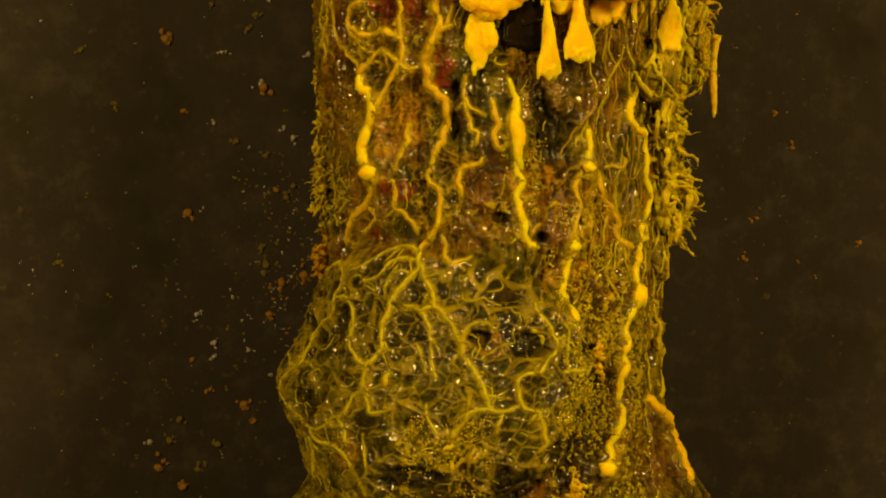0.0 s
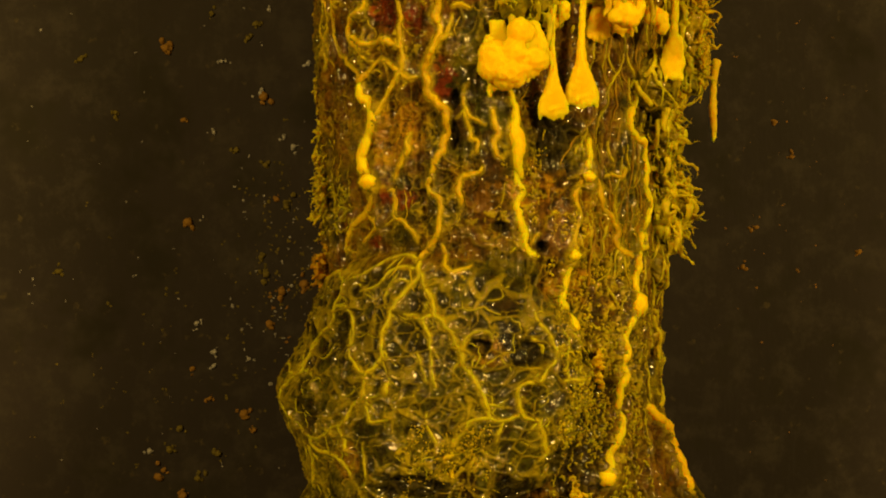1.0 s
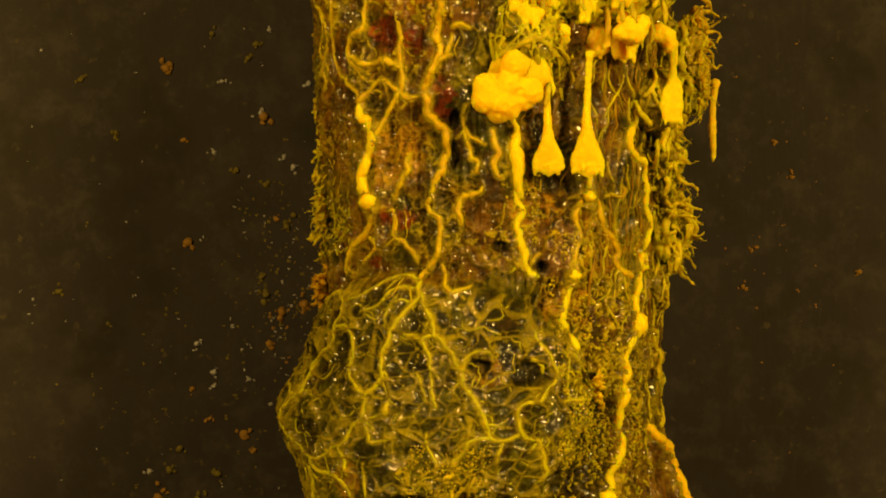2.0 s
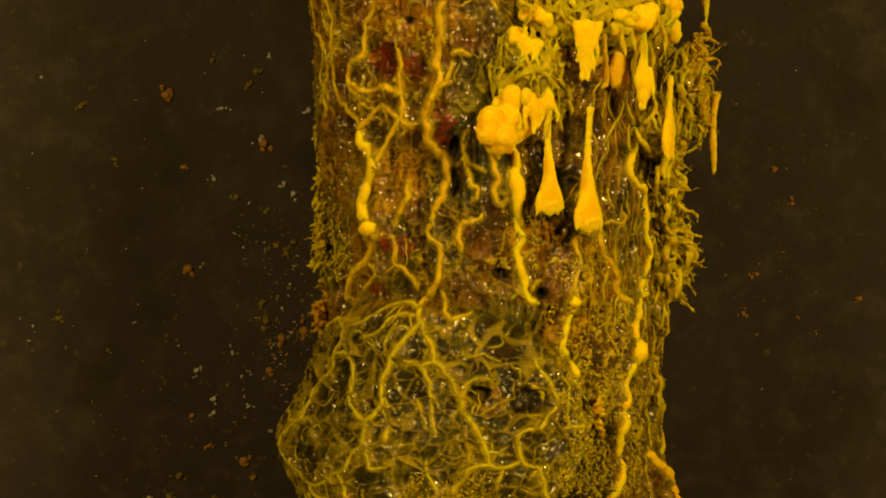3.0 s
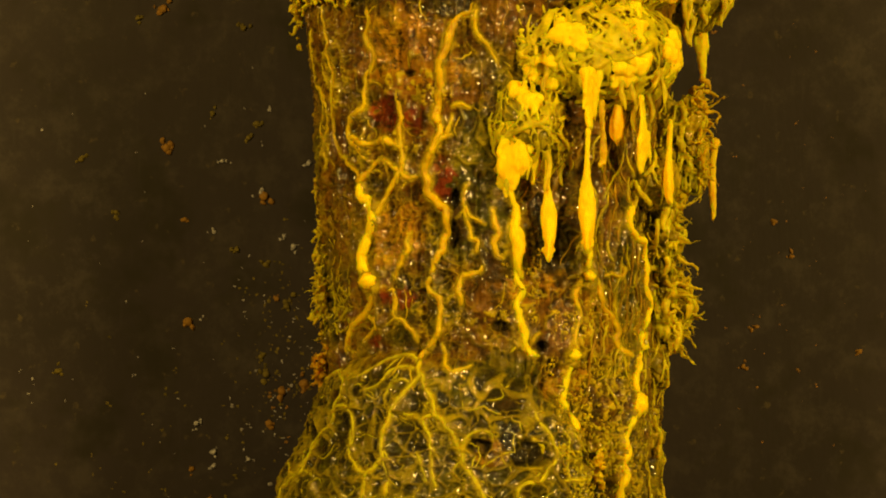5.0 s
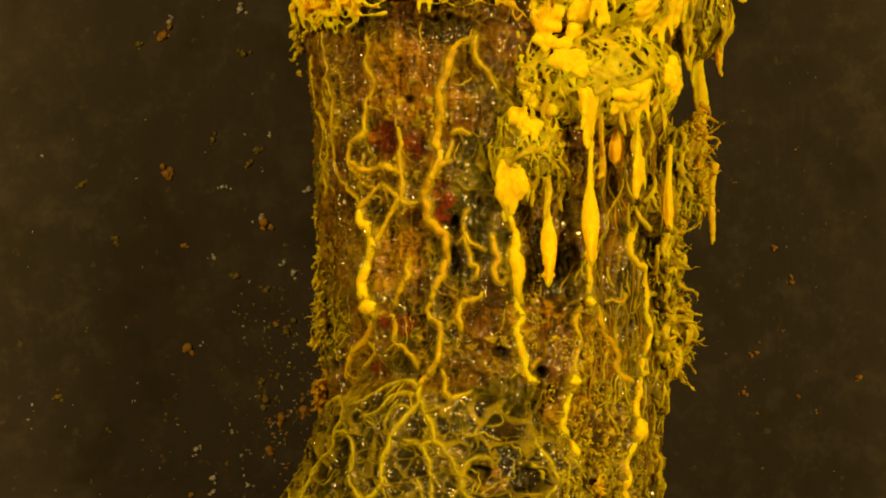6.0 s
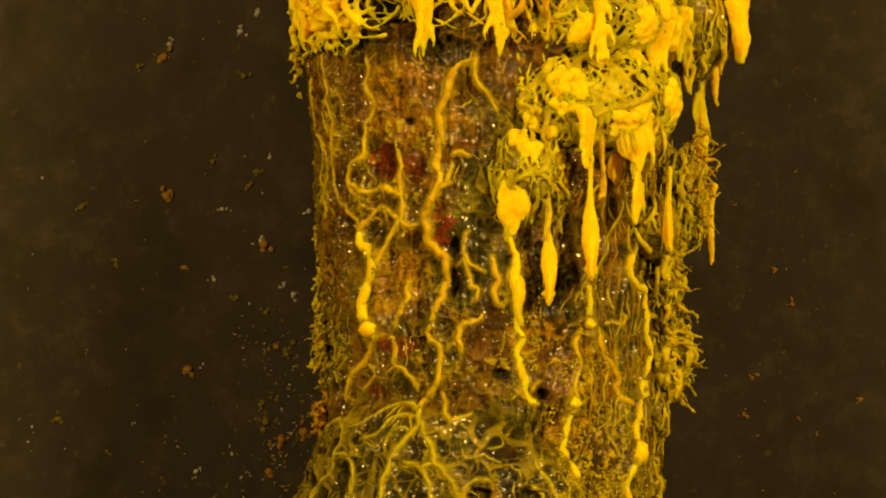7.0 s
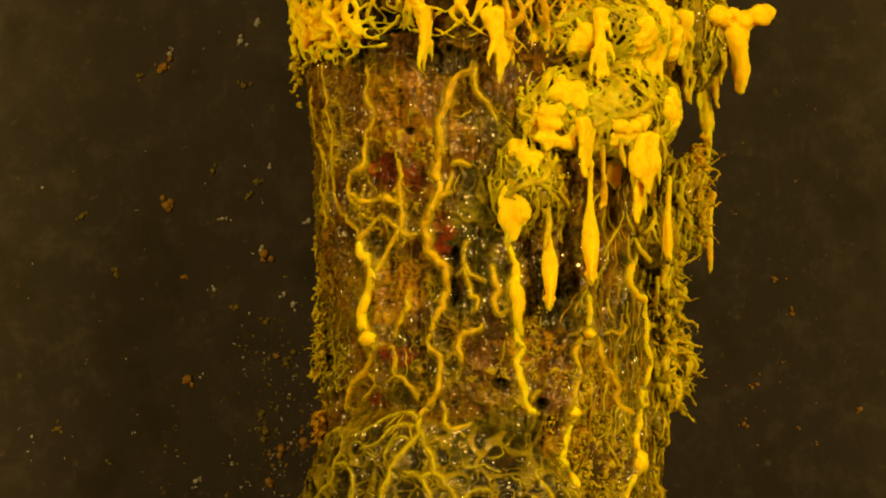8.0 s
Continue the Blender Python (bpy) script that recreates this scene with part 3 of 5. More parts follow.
vein([(-34.6, 47.8), (-34.7, 46.6), (-34.8, 45.4), (-37.3, 44.6), (-38.9, 43.8), (-40.8, 42.8), (-42.7, 42.0), (-41.4, 40.6), (-40.6, 38.9)], [0.36, 0.38, 0.36, 0.3, 0.33, 0.25])
vein([(-22.4, 59.5), (-20.5, 58.7), (-19.4, 57.6), (-17.4, 56.6), (-16.6, 55.4), (-16.7, 54.7), (-14.2, 54.2), (-12.3, 53.3), (-10.6, 52.0), (-9.2, 50.6), (-7.5, 49.1), (-5.9, 48.1)], [0.36, 0.34, 0.42, 0.38, 0.36, 0.38, 0.4])
vein([(-5.9, 48.2), (-4.1, 47.2), (-2.6, 46.1), (-1.9, 44.9), (-0.6, 43.6), (2.6, 43.3), (5.8, 43.6), (6.9, 44.1)], [0.38, 0.36, 0.3, 0.28])
vein([(-16.7, 54.7), (-19.1, 54.6), (-19.9, 54.1), (-21.4, 54.5), (-24.7, 54.6)], [0.3, 0.28, 0.2])
vein([(-19.6, 54.3), (-18.3, 53.0), (-17.2, 52.0), (-16.9, 50.0), (-16.1, 48.2), (-15.1, 46.8)], [0.28, 0.22, 0.2, 0.22])
vein([(-16.7, 62.2), (-15.4, 60.9), (-14.3, 59.8), (-12.2, 59.3), (-10.1, 59.7), (-7.2, 60.2)], [0.24, 0.24, 0.28, 0.18])
vein([(-72.1, 58.1), (-60.0, 58.8), (-52.7, 58.9), (-48.5, 57.7), (-49.0, 56.3), (-50.2, 55.3), (-50.1, 54.0), (-52.0, 53.0), (-54.2, 52.4), (-57.4, 51.3), (-59.5, 49.9), (-61.0, 48.7), (-62.8, 47.7)], [0.3, 0.36, 0.25, 0.28, 0.22, 0.24])
vein([(-50.0, 55.4), (-44.8, 55.4), (-42.6, 54.3), (-41.2, 52.7), (-41.1, 51.1), (-42.4, 49.8)], [0.22, 0.24, 0.22, 0.18])
vein([(-23.0, 60.7), (-28.4, 61.1), (-32.7, 60.7), (-36.4, 60.1), (-40.9, 59.0), (-46.4, 58.2)], [0.3, 0.25, 0.22, 0.16])
vein([(-23.0, 59.8), (-28.0, 59.8), (-30.9, 59.4), (-33.2, 58.4), (-35.9, 57.6), (-39.9, 57.2)], [0.28, 0.25, 0.22, 0.14])
vein([(-24.0, 58.1), (-26.9, 58.5), (-29.8, 58.1), (-31.7, 56.7), (-30.9, 55.3)], [0.2, 0.18, 0.2])
vein([(-8.9, 49.9), (-8.3, 51.3), (-7.0, 52.5), (-4.4, 53.0), (-2.1, 52.9), (-0.7, 52.0)], [0.26, 0.28, 0.25, 0.18])
vein([(10.5, 55.5), (12.4, 53.8), (15.0, 52.8), (16.7, 51.5), (17.0, 50.1), (14.0, 48.8), (12.3, 47.6), (8.1, 47.3), (6.3, 46.7), (6.3, 45.3), (7.0, 44.3), (9.0, 43.5), (12.0, 43.2), (13.3, 41.9), (14.2, 40.6), (15.1, 39.6), (12.6, 38.8)], [0.2, 0.33, 0.32, 0.28, 0.33, 0.28, 0.35, 0.38, 0.34, 0.36, 0.4, 0.25])
vein([(10.1, 52.4), (12.7, 51.5), (13.1, 50.5)], [0.25, 0.35, 0.25])
vein([(-0.3, 43.6), (-3.4, 43.6), (-6.1, 43.1), (-7.5, 42.2), (-8.6, 41.5), (-10.4, 40.9)], [0.26, 0.28, 0.22, 0.25])
vein([(2.6, 43.3), (1.7, 42.2), (0.7, 40.8)], [0.22, 0.2])
vein([(-16.8, 44.1), (-16.9, 43.0), (-15.5, 41.6), (-13.7, 40.8)], [0.22, 0.25, 0.2])
vein([(-34.7, 45.0), (-33.4, 43.9), (-32.3, 43.1), (-29.0, 43.1), (-26.6, 43.5)], [0.2, 0.25, 0.27, 0.2])
vein([(-27.9, 47.5), (-28.3, 46.5), (-28.5, 45.7)], [0.25, 0.5, 0.35], lift=0.1, wobble=0.05)
vein([(-28.6, 46.4), (-30.7, 45.8), (-33.6, 45.4)], [0.2, 0.16])
vein([(-42.5, 52.8), (-41.1, 50.9), (-39.5, 49.4), (-37.4, 48.7), (-34.6, 48.0)], [0.24, 0.24, 0.28])
vein([(-77.7, 48.6), (-65.9, 47.5), (-61.7, 47.5), (-59.7, 49.2), (-58.5, 50.9), (-56.4, 52.0)], [0.2, 0.32, 0.3, 0.24])
vein([(-61.9, 47.5), (-67.0, 46.4), (-70.2, 45.6)], [0.3, 0.25, 0.25])
vein([(-70.2, 45.6), (-71.3, 44.3), (-68.8, 42.9), (-63.7, 41.8), (-57.9, 40.7), (-51.5, 40.7), (-44.7, 42.0), (-42.6, 42.2)], [0.25, 0.25, 0.2, 0.22, 0.25, 0.3])
vein([(-56.5, 40.5), (-52.8, 39.1), (-45.2, 38.8), (-41.3, 37.6), (-38.9, 36.5)], [0.3, 0.36, 0.3, 0.3])
vein([(-56.5, 39.8), (-57.8, 37.1), (-59.3, 34.4)], [0.3, 0.36, 0.3])
vein([(-35.0, 40.5), (-35.2, 38.6), (-34.2, 36.7), (-35.5, 35.3)], [0.2, 0.24, 0.2])
vein([(-20.7, 50.6), (-18.9, 49.1), (-17.2, 47.5)], [0.2, 0.16])
vein([(23.2, 52.7), (26.2, 51.5), (30.9, 50.2), (33.8, 49.1)], [0.3, 0.26, 0.3])
vein([(20.1, 53.0), (21.6, 51.6), (20.3, 49.8), (20.9, 47.6)], [0.24, 0.2, 0.2])
vein([(20.1, 47.4), (24.9, 47.5), (29.3, 47.8), (31.7, 48.5)], [0.3, 0.38, 0.25])
vein([(58.0, 52.3), (59.9, 49.1), (58.4, 45.9)], [0.2, 0.2, 0.15])
vein([(62.1, 43.7), (66.6, 42.5), (74.8, 41.2), (88.7, 39.3), (80.5, 38.0), (80.7, 36.4), (81.2, 34.9), (80.5, 33.3)], [0.5, 0.6, 0.75, 0.6, 0.8, 0.7], AMBER, lift=0.1)
vein([(-5.0, 99.3), (-5.5, 97.6), (-4.3, 96.1), (-1.9, 95.1), (-0.1, 94.3), (1.5, 92.9)], [0.22, 0.26, 0.24, 0.2])
vein([(-25.2, 94.6), (-25.9, 93.9), (-27.3, 93.0)], [0.2, 0.22, 0.12])
vein([(-13.1, 88.6), (-11.1, 88.8), (-7.2, 88.4)], [0.2, 0.22, 0.15])
vein([(-7.6, 80.1), (-9.0, 78.9), (-8.6, 77.3), (-6.2, 76.2), (-2.5, 75.6)], [0.22, 0.25, 0.2])
vein([(-8.9, 77.3), (-7.6, 75.4), (-6.3, 74.0), (-4.2, 73.6), (-5.6, 72.3)], [0.2, 0.26, 0.22])
vein([(-17.3, 86.7), (-16.1, 85.8), (-17.6, 84.5), (-20.0, 83.1)], [0.45, 0.4, 0.42, 0.42])
vein([(-90.1, 60.9), (-91.4, 60.1)], [0.2, 0.2])


def egg(at, r, flat=(1, 1, 1), n=12):
    """A small round piece."""
    el, az = np.meshgrid(np.linspace(-np.pi / 2, np.pi / 2, n), np.linspace(0, 2 * np.pi, 2 * n, endpoint=False), indexing="ij")
    p = np.stack([np.cos(el) * np.cos(az), np.cos(el) * np.sin(az), np.sin(el)], -1).reshape(-1, 3)
    return p * r * np.asarray(flat, float) + np.asarray(at, float), sheet_quads(n, 2 * n, True)


def fused(ob, voxel, bumps=0.0, size=0.9, soften=2):
    """Melts the pieces of a mesh into one skin."""
    m = ob.modifiers.new("melt", "REMESH")
    m.mode, m.voxel_size, m.use_smooth_shade = "VOXEL", voxel * MM, True
    s = ob.modifiers.new("soften", "SMOOTH")
    s.factor, s.iterations = 0.5, soften
    if bumps:
        tex = bpy.data.textures.new("lumps", "CLOUDS")
        tex.noise_scale, tex.noise_depth = size * MM, 2
        d = ob.modifiers.new("lumps", "DISPLACE")
        d.texture, d.strength, d.mid_level, d.texture_coords = tex, bumps * MM, 0.5, "LOCAL"
    return ob


def threads(name, n, th, z, long, radius, mat, seed, drift=0.25, lift=0.15, wander=0.6, group_label=""):
    """Many short threads scattered over a stretch of the stem, hanging down more or less."""
    dice_roll = np.random.default_rng(seed)
    pieces = []
    for i in range(n):
        a, b = dice_roll.uniform(*th), dice_roll.uniform(*z)
        m = dice_roll.integers(4, 7)
        length = dice_roll.uniform(*long)
        turn = dice_roll.normal(0, drift)
        pts, x, y = [], np.radians(a) * 20, b
        for k in range(m):
            pts.append((np.degrees(x / 20), y))
            x += np.sin(turn) * length / m
            y -= np.cos(turn) * length / m
            turn += dice_roll.normal(0, wander)
        pieces.append(strand_on_stem(pts, dice_roll.uniform(*radius) * np.array([0.6, 1, 0.9, 0.4]), lift + dice_roll.uniform(0, 0.3), 0.25, seed * 100 + i, 0.4))
    v, q = joined(pieces)
    return tagged(part(name, mesh_of(name, v, q, mat), slime, group_label), kind="stuff")


threads("hanging_threads", 70, (30, 84), (60, 92), (3, 10), (0.1, 0.22), TUFT, 3, 0.15, -0.1, 0.4, "thin olive slime threads hanging side by side")
threads("hanging_threads", 70, (32, 68), (64, 90), (4, 12), (0.1, 0.22), DULL, 8, 0.12, -0.1, 0.3, "dull amber slime threads hanging side by side")
threads("hanging_threads", 40, (60, 86), (44, 66), (3, 9), (0.1, 0.2), TUFT, 9, 0.15, -0.1, 0.4, "thin olive slime threads hanging side by side")
threads("hanging_threads", 110, (68, 96), (58, 92), (2.5, 7), (0.12, 0.26), TUFT, 10, 0.3, 0.3, 0.5, "olive slime threads hanging side by side")
threads("fuzzy_threads", 110, (-80, -52), (63.5, 70), (0.8, 2.4), (0.06, 0.14), TUFT, 11, 1.6, 0.05, 0.8, "fuzzy yellow slime threads at the stem's edge")
threads("curly_threads", 260, (20, 62), (30, 58), (0.5, 1.5), (0.08, 0.17), TUFT, 4, 1.5, 0.2, 1.0, "curly olive yellow slime threads")
threads("bark_threads", 45, (-85, 25), (58, 101), (1.5, 5), (0.06, 0.13), VEIN, 5, 0.5, -0.1, 0.6, "thin yellow slime threads on bark")
threads("gall_threads", 120, (-95, 28), (31, 60), (1.5, 5), (0.05, 0.11), GREENISH, 6, 1.2, -0.15, 0.7, "fine net of yellow slime threads on a swelling")


def grains(name, n, th, z, size, mat, seed, label, least=0.5):
    """Crumbs of dried slime strewn in patches over a stretch of the stem."""
    roll = np.random.default_rng(seed)
    a, h = roll.uniform(*th, 4 * n), roll.uniform(*z, 4 * n)
    keep = clouds(np.radians(a) * 20 / 2.2, h / 2.2, 0 * h, 3, seed) > least
    a, h = a[keep][:n], h[keep][:n]
    at = on_stem(a, h, bed(a, h) + 0.12)
    pieces = []
    for p in at:
        v, q = egg((0, 0, 0), 1, roll.uniform(0.5, 1.3, 3), 5)
        v = v * roll.uniform(0.75, 1.25, (len(v), 1)) * roll.uniform(*size)
        pieces.append((v + p, q))
    v, q = joined(pieces)
    return tagged(part(name, mesh_of(name, v, q, mat), slime, label), kind="stuff")


GRAIN = "crumbs of dried yellow slime on bark"
grains("dried_slime", 1300, (18, 64), (40, 66), (0.08, 0.22), VEIN, 901, GRAIN, 0.48)
grains("dried_slime", 900, (20, 56), (30, 50), (0.08, 0.24), TUFT, 902, GRAIN, 0.45)
grains("dried_slime", 260, (2, 22), (63, 73), (0.06, 0.16), VEIN, 905, GRAIN, 0.5)
grains("dried_slime", 360, (-24, 0), (34, 43), (0.06, 0.16), VEIN, 906, GRAIN, 0.5)


stem = wood_stem()


# ---- swollen masses, lobes and drips of slime ----
def dome(radii, az, el, lift=0.0):
    a, b = np.radians(az), np.radians(el)
    d = np.stack([np.sin(a) * np.cos(b), -np.cos(a) * np.cos(b), np.sin(b) + 0 * a], -1)
    return d * (np.asarray(radii, float) + np.asarray(lift)[..., None] if np.ndim(lift) else d * 0 + np.asarray(radii, float) + lift)


def mound(at, radii, seed, web_n, bright=0.5, label="greenish foam of old slime under a yellow web", drips=5, rough=1.0):
    """A foamy swelling with a melted web of threads over it, hanging downwards."""
    (place,) = at
    roll = np.random.default_rng(seed)
    el, az = np.meshgrid(np.linspace(-89, 89, 150), np.linspace(-120, 120, 240), indexing="ij")
    u, v = az * np.cos(np.radians(el)) * radii[0] / 57, el * radii[2] / 57
    w = clouds(u / 2, v / 2, seed + 0 * u, 2, 81) - 0.5
    f1, f2, tag = cells(u / 0.9 + 1.6 * w, v / 1.7 + 1.6 * w, seed)
    big = clouds(u / 2.6, v / 2.6, seed + 0 * u, 3, 82) - 0.5
    # hollows: dented below, and their shade put into the colour as the dark layer
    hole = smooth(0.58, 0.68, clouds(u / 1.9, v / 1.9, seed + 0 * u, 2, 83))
    web = np.sqrt(np.clip(1 - ((f2 - f1) / 0.24) ** 2, 0, 1)) * (1 - hole) * smooth(0.38, 0.6, clouds(u / 1.6, v / 1.6, seed + 0 * u, 2, 86))
    p = dome(radii, az, el, 0.2 * web + 1.2 * rough * big - 0.4 * hole + 0.3 * rough * (clouds(u / 0.5, v / 0.5, 0 * u, 2, 84) - 0.5))
    zero = 0 * web.ravel()
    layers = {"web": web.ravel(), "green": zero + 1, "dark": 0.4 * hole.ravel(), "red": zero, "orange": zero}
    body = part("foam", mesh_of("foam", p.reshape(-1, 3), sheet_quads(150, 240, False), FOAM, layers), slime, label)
    body.location = [c * MM for c in place]
    pieces = []
    for i in range(web_n):
        a, e = roll.uniform(-88, 88), roll.uniform(-35, 75)
        n = roll.integers(4, 8)
        down = roll.uniform(12, 26) * 5 / radii[2]
        path = []
        turn = roll.normal(0, 0.5)
        for k in range(n):
            path.append((a, e))
            a += np.sin(turn) * down * 1.1
            e -= np.cos(turn) * down
            turn = turn * 0.7 + roll.normal(0, 0.55)
            if e < -70:
                break
        if len(path) < 3:
            continue
        path = glide(path, 4.0)
        s = np.arange(len(path))
        r = (roll.uniform(0.07, 0.17) if i % 7 else roll.uniform(0.22, 0.36)) * (0.7 + 0.7 * clouds(s / 4.0, i * 3.3, 0.5, 2, 85))
        pu, pv = path[:, 0] * np.cos(np.radians(path[:, 1])) * radii[0] / 57, path[:, 1] * radii[2] / 57
        rise = 1.2 * rough * (clouds(pu / 2.6, pv / 2.6, seed + 0 * pu, 3, 82) - 0.5)
        pieces.append(tube(dome(radii, path[:, 0], path[:, 1], 0.25 + rise), r, 7))
    for i in range(drips):
        a, e = roll.uniform(-75, 75), roll.uniform(-60, -15)
        top = dome(radii, np.array([a]), np.array([e]), 0.3)[0]
        m, length = 9, roll.uniform(1.5, 4.5)
        k = np.linspace(0, 1, m)[:, None]
        path = top + k * np.array([[0, -0.4, -length]]) + 0.25 * np.stack([np.sin(k[:, 0] * 5 + i), 0 * k[:, 0], 0 * k[:, 0]], -1)
        pieces.append(tube(path, spread([0.45, 0.3, 0.4, 0.15], m), 7))
    v, q = joined(pieces)
    fused(part("web", mesh_of("web", v, q, GREENISH), body, "torn web of yellow slime"), 0.15, 0.2, 1.0, 3)
    if bright > 0.5:
        for i in range(int(bright)):
            plate(body, radii, seed * 10 + i, seed)
    return body


def plate(body, radii, seed, ground):
    """A ragged bright sheet spread over a swelling, with torn strands at its edge."""
    roll = np.random.default_rng(seed)
    a, e = roll.uniform(-65, 70), roll.uniform(-40, 55)
    spots, pieces = [(a, e)], []
    for i in range(roll.integers(9, 16)):
        b = spots[roll.integers(len(spots))]
        turn, stride = roll.uniform(0, 6.28), roll.uniform(0.7, 1.1)
        spots.append((b[0] + 57 * stride * np.sin(turn) / radii[0], b[1] + 57 * stride * 0.9 * np.cos(turn) / radii[2]))
    def on(az, el, up):
        az, el = np.asarray(az, float), np.clip(np.asarray(el, float), -80, 80)
        u, v = az * np.cos(np.radians(el)) * radii[0] / 57, el * radii[2] / 57
        return dome(radii, az, el, up + 1.2 * (clouds(u / 2.6, v / 2.6, ground + 0 * u, 3, 82) - 0.5))
    for k, (az, el) in enumerate(spots):
        pieces.append(egg(on([az], [el], 0.35)[0], roll.uniform(0.5, 1.0), (1, 0.6, roll.uniform(0.8, 1.3)), 9))
        for m in range(roll.integers(0, 3)):
            turn, reach = roll.normal(np.pi, 1.1), roll.uniform(1.2, 3.6)
            w = np.linspace(0, 1, 7)
            bend = turn + roll.normal(0, 0.5) * w
            way = on(az + 57 * w * reach * np.sin(bend) / radii[0], el + 57 * w * reach * np.cos(bend) / radii[2], 0.25 + 0.4 * w * (1 - w))
            pieces.append(tube(way, spread([0.5, 0.28, 0.2, 0.1], 7), 7))
    v, q = joined(pieces)
    fused(part("sheet", mesh_of("sheet", v, q, BRIGHT), body, "ragged bright yellow slime sheet"), 0.14, 0.45, 0.8, 3)


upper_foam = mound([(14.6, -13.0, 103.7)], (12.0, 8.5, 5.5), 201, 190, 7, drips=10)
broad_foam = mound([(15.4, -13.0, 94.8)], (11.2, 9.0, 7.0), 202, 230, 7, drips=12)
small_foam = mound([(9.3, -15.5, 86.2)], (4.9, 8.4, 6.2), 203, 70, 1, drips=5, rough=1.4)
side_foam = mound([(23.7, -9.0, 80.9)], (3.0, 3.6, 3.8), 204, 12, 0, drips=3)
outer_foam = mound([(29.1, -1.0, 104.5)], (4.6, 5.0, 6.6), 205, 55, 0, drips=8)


RAGGED = "ragged olive yellow mass of old slime"
mound([(25.6, -5.0, 66.3)], (3.0, 3.6, 4.4), 211, 30, 0, RAGGED, 1, 3.2)
mound([(24.8, -4.0, 60.3)], (1.6, 2.8, 3.6), 212, 14, 0, RAGGED, 0, 2.6)
mound([(25.0, -6.0, 74.6)], (2.4, 3.4, 5.0), 213, 26, 0, RAGGED, 1, 3.0)
mound([(27.4, -4.0, 85.0)], (2.8, 3.6, 6.0), 214, 34, 0, RAGGED, 1, 3.0)
mound([(24.1, -4.0, 48.6)], (1.2, 2.6, 6.0), 215, 16, 0, RAGGED, 0, 2.0)


def curtain(name, th, z, n, radius, mat, seed, links=1.0, lift=(0.3, 1.8), label=""):
    """Melted threads hanging side by side from a height, with cross links and holes between."""
    roll = np.random.default_rng(seed)
    pieces = []
    for i in range(n):
        a = roll.uniform(*th)
        top, low = z[1] + roll.uniform(-1, 2), z[0] + roll.exponential(1.6)
        if low > top - 1:
            continue
        up = roll.uniform(*lift)
        pts = [(a + roll.normal(0, 2.0), top + (low - top) * k) for k in np.linspace(0, 1, 5)]
        pieces.append(strand_on_stem(pts, roll.uniform(*radius) * np.array([0.8, 0.7, 1.0, 0.7, 0.25]), up, 0.3, seed + i))
        for j in range(roll.poisson(links)):
            b, h = a + roll.normal(0, 9), roll.uniform(low + 0.5, top)
            pieces.append(strand_on_stem([(a, h), ((a + b) / 2, h - roll.uniform(0.3, 1.5)), (b, h + roll.normal(0, 0.8))], roll.uniform(0.6, 0.9) * radius[0] * np.array([1.1, 0.6, 1.1]), up, 0.2, seed + i))
    v, q = joined(pieces)
    return fused(part(name, mesh_of(name, v, q, mat), slime, label), 0.16, 0.3, 0.8)


curtain("fringe", (-86, -32), (99.8, 108), 20, (0.3, 0.65), BRIGHT, 301, 4.5, (0.3, 1.8), "torn fringe of bright yellow slime")
curtain("fringe", (-88, -20), (102.0, 108), 18, (0.2, 0.45), GREENISH, 304, 2.0, (0.2, 1.0), "torn fringe of yellow slime")
curtain("fringe", (-30, 0), (102.8, 109), 10, (0.3, 0.6), BRIGHT, 302, 2.5, (0.4, 2.2), "torn fringe of bright yellow slime")
curtain("fringe", (4, 34), (89, 96.5), 12, (0.16, 0.3), GREENISH, 305, 2.0, (0.8, 3.2), "olive slime threads between two swellings")
curtain("fringe", (0, 60), (100, 109), 18, (0.25, 0.5), VEIN, 303, 1.5, (0.4, 2.0), "torn fringe of yellow slime")


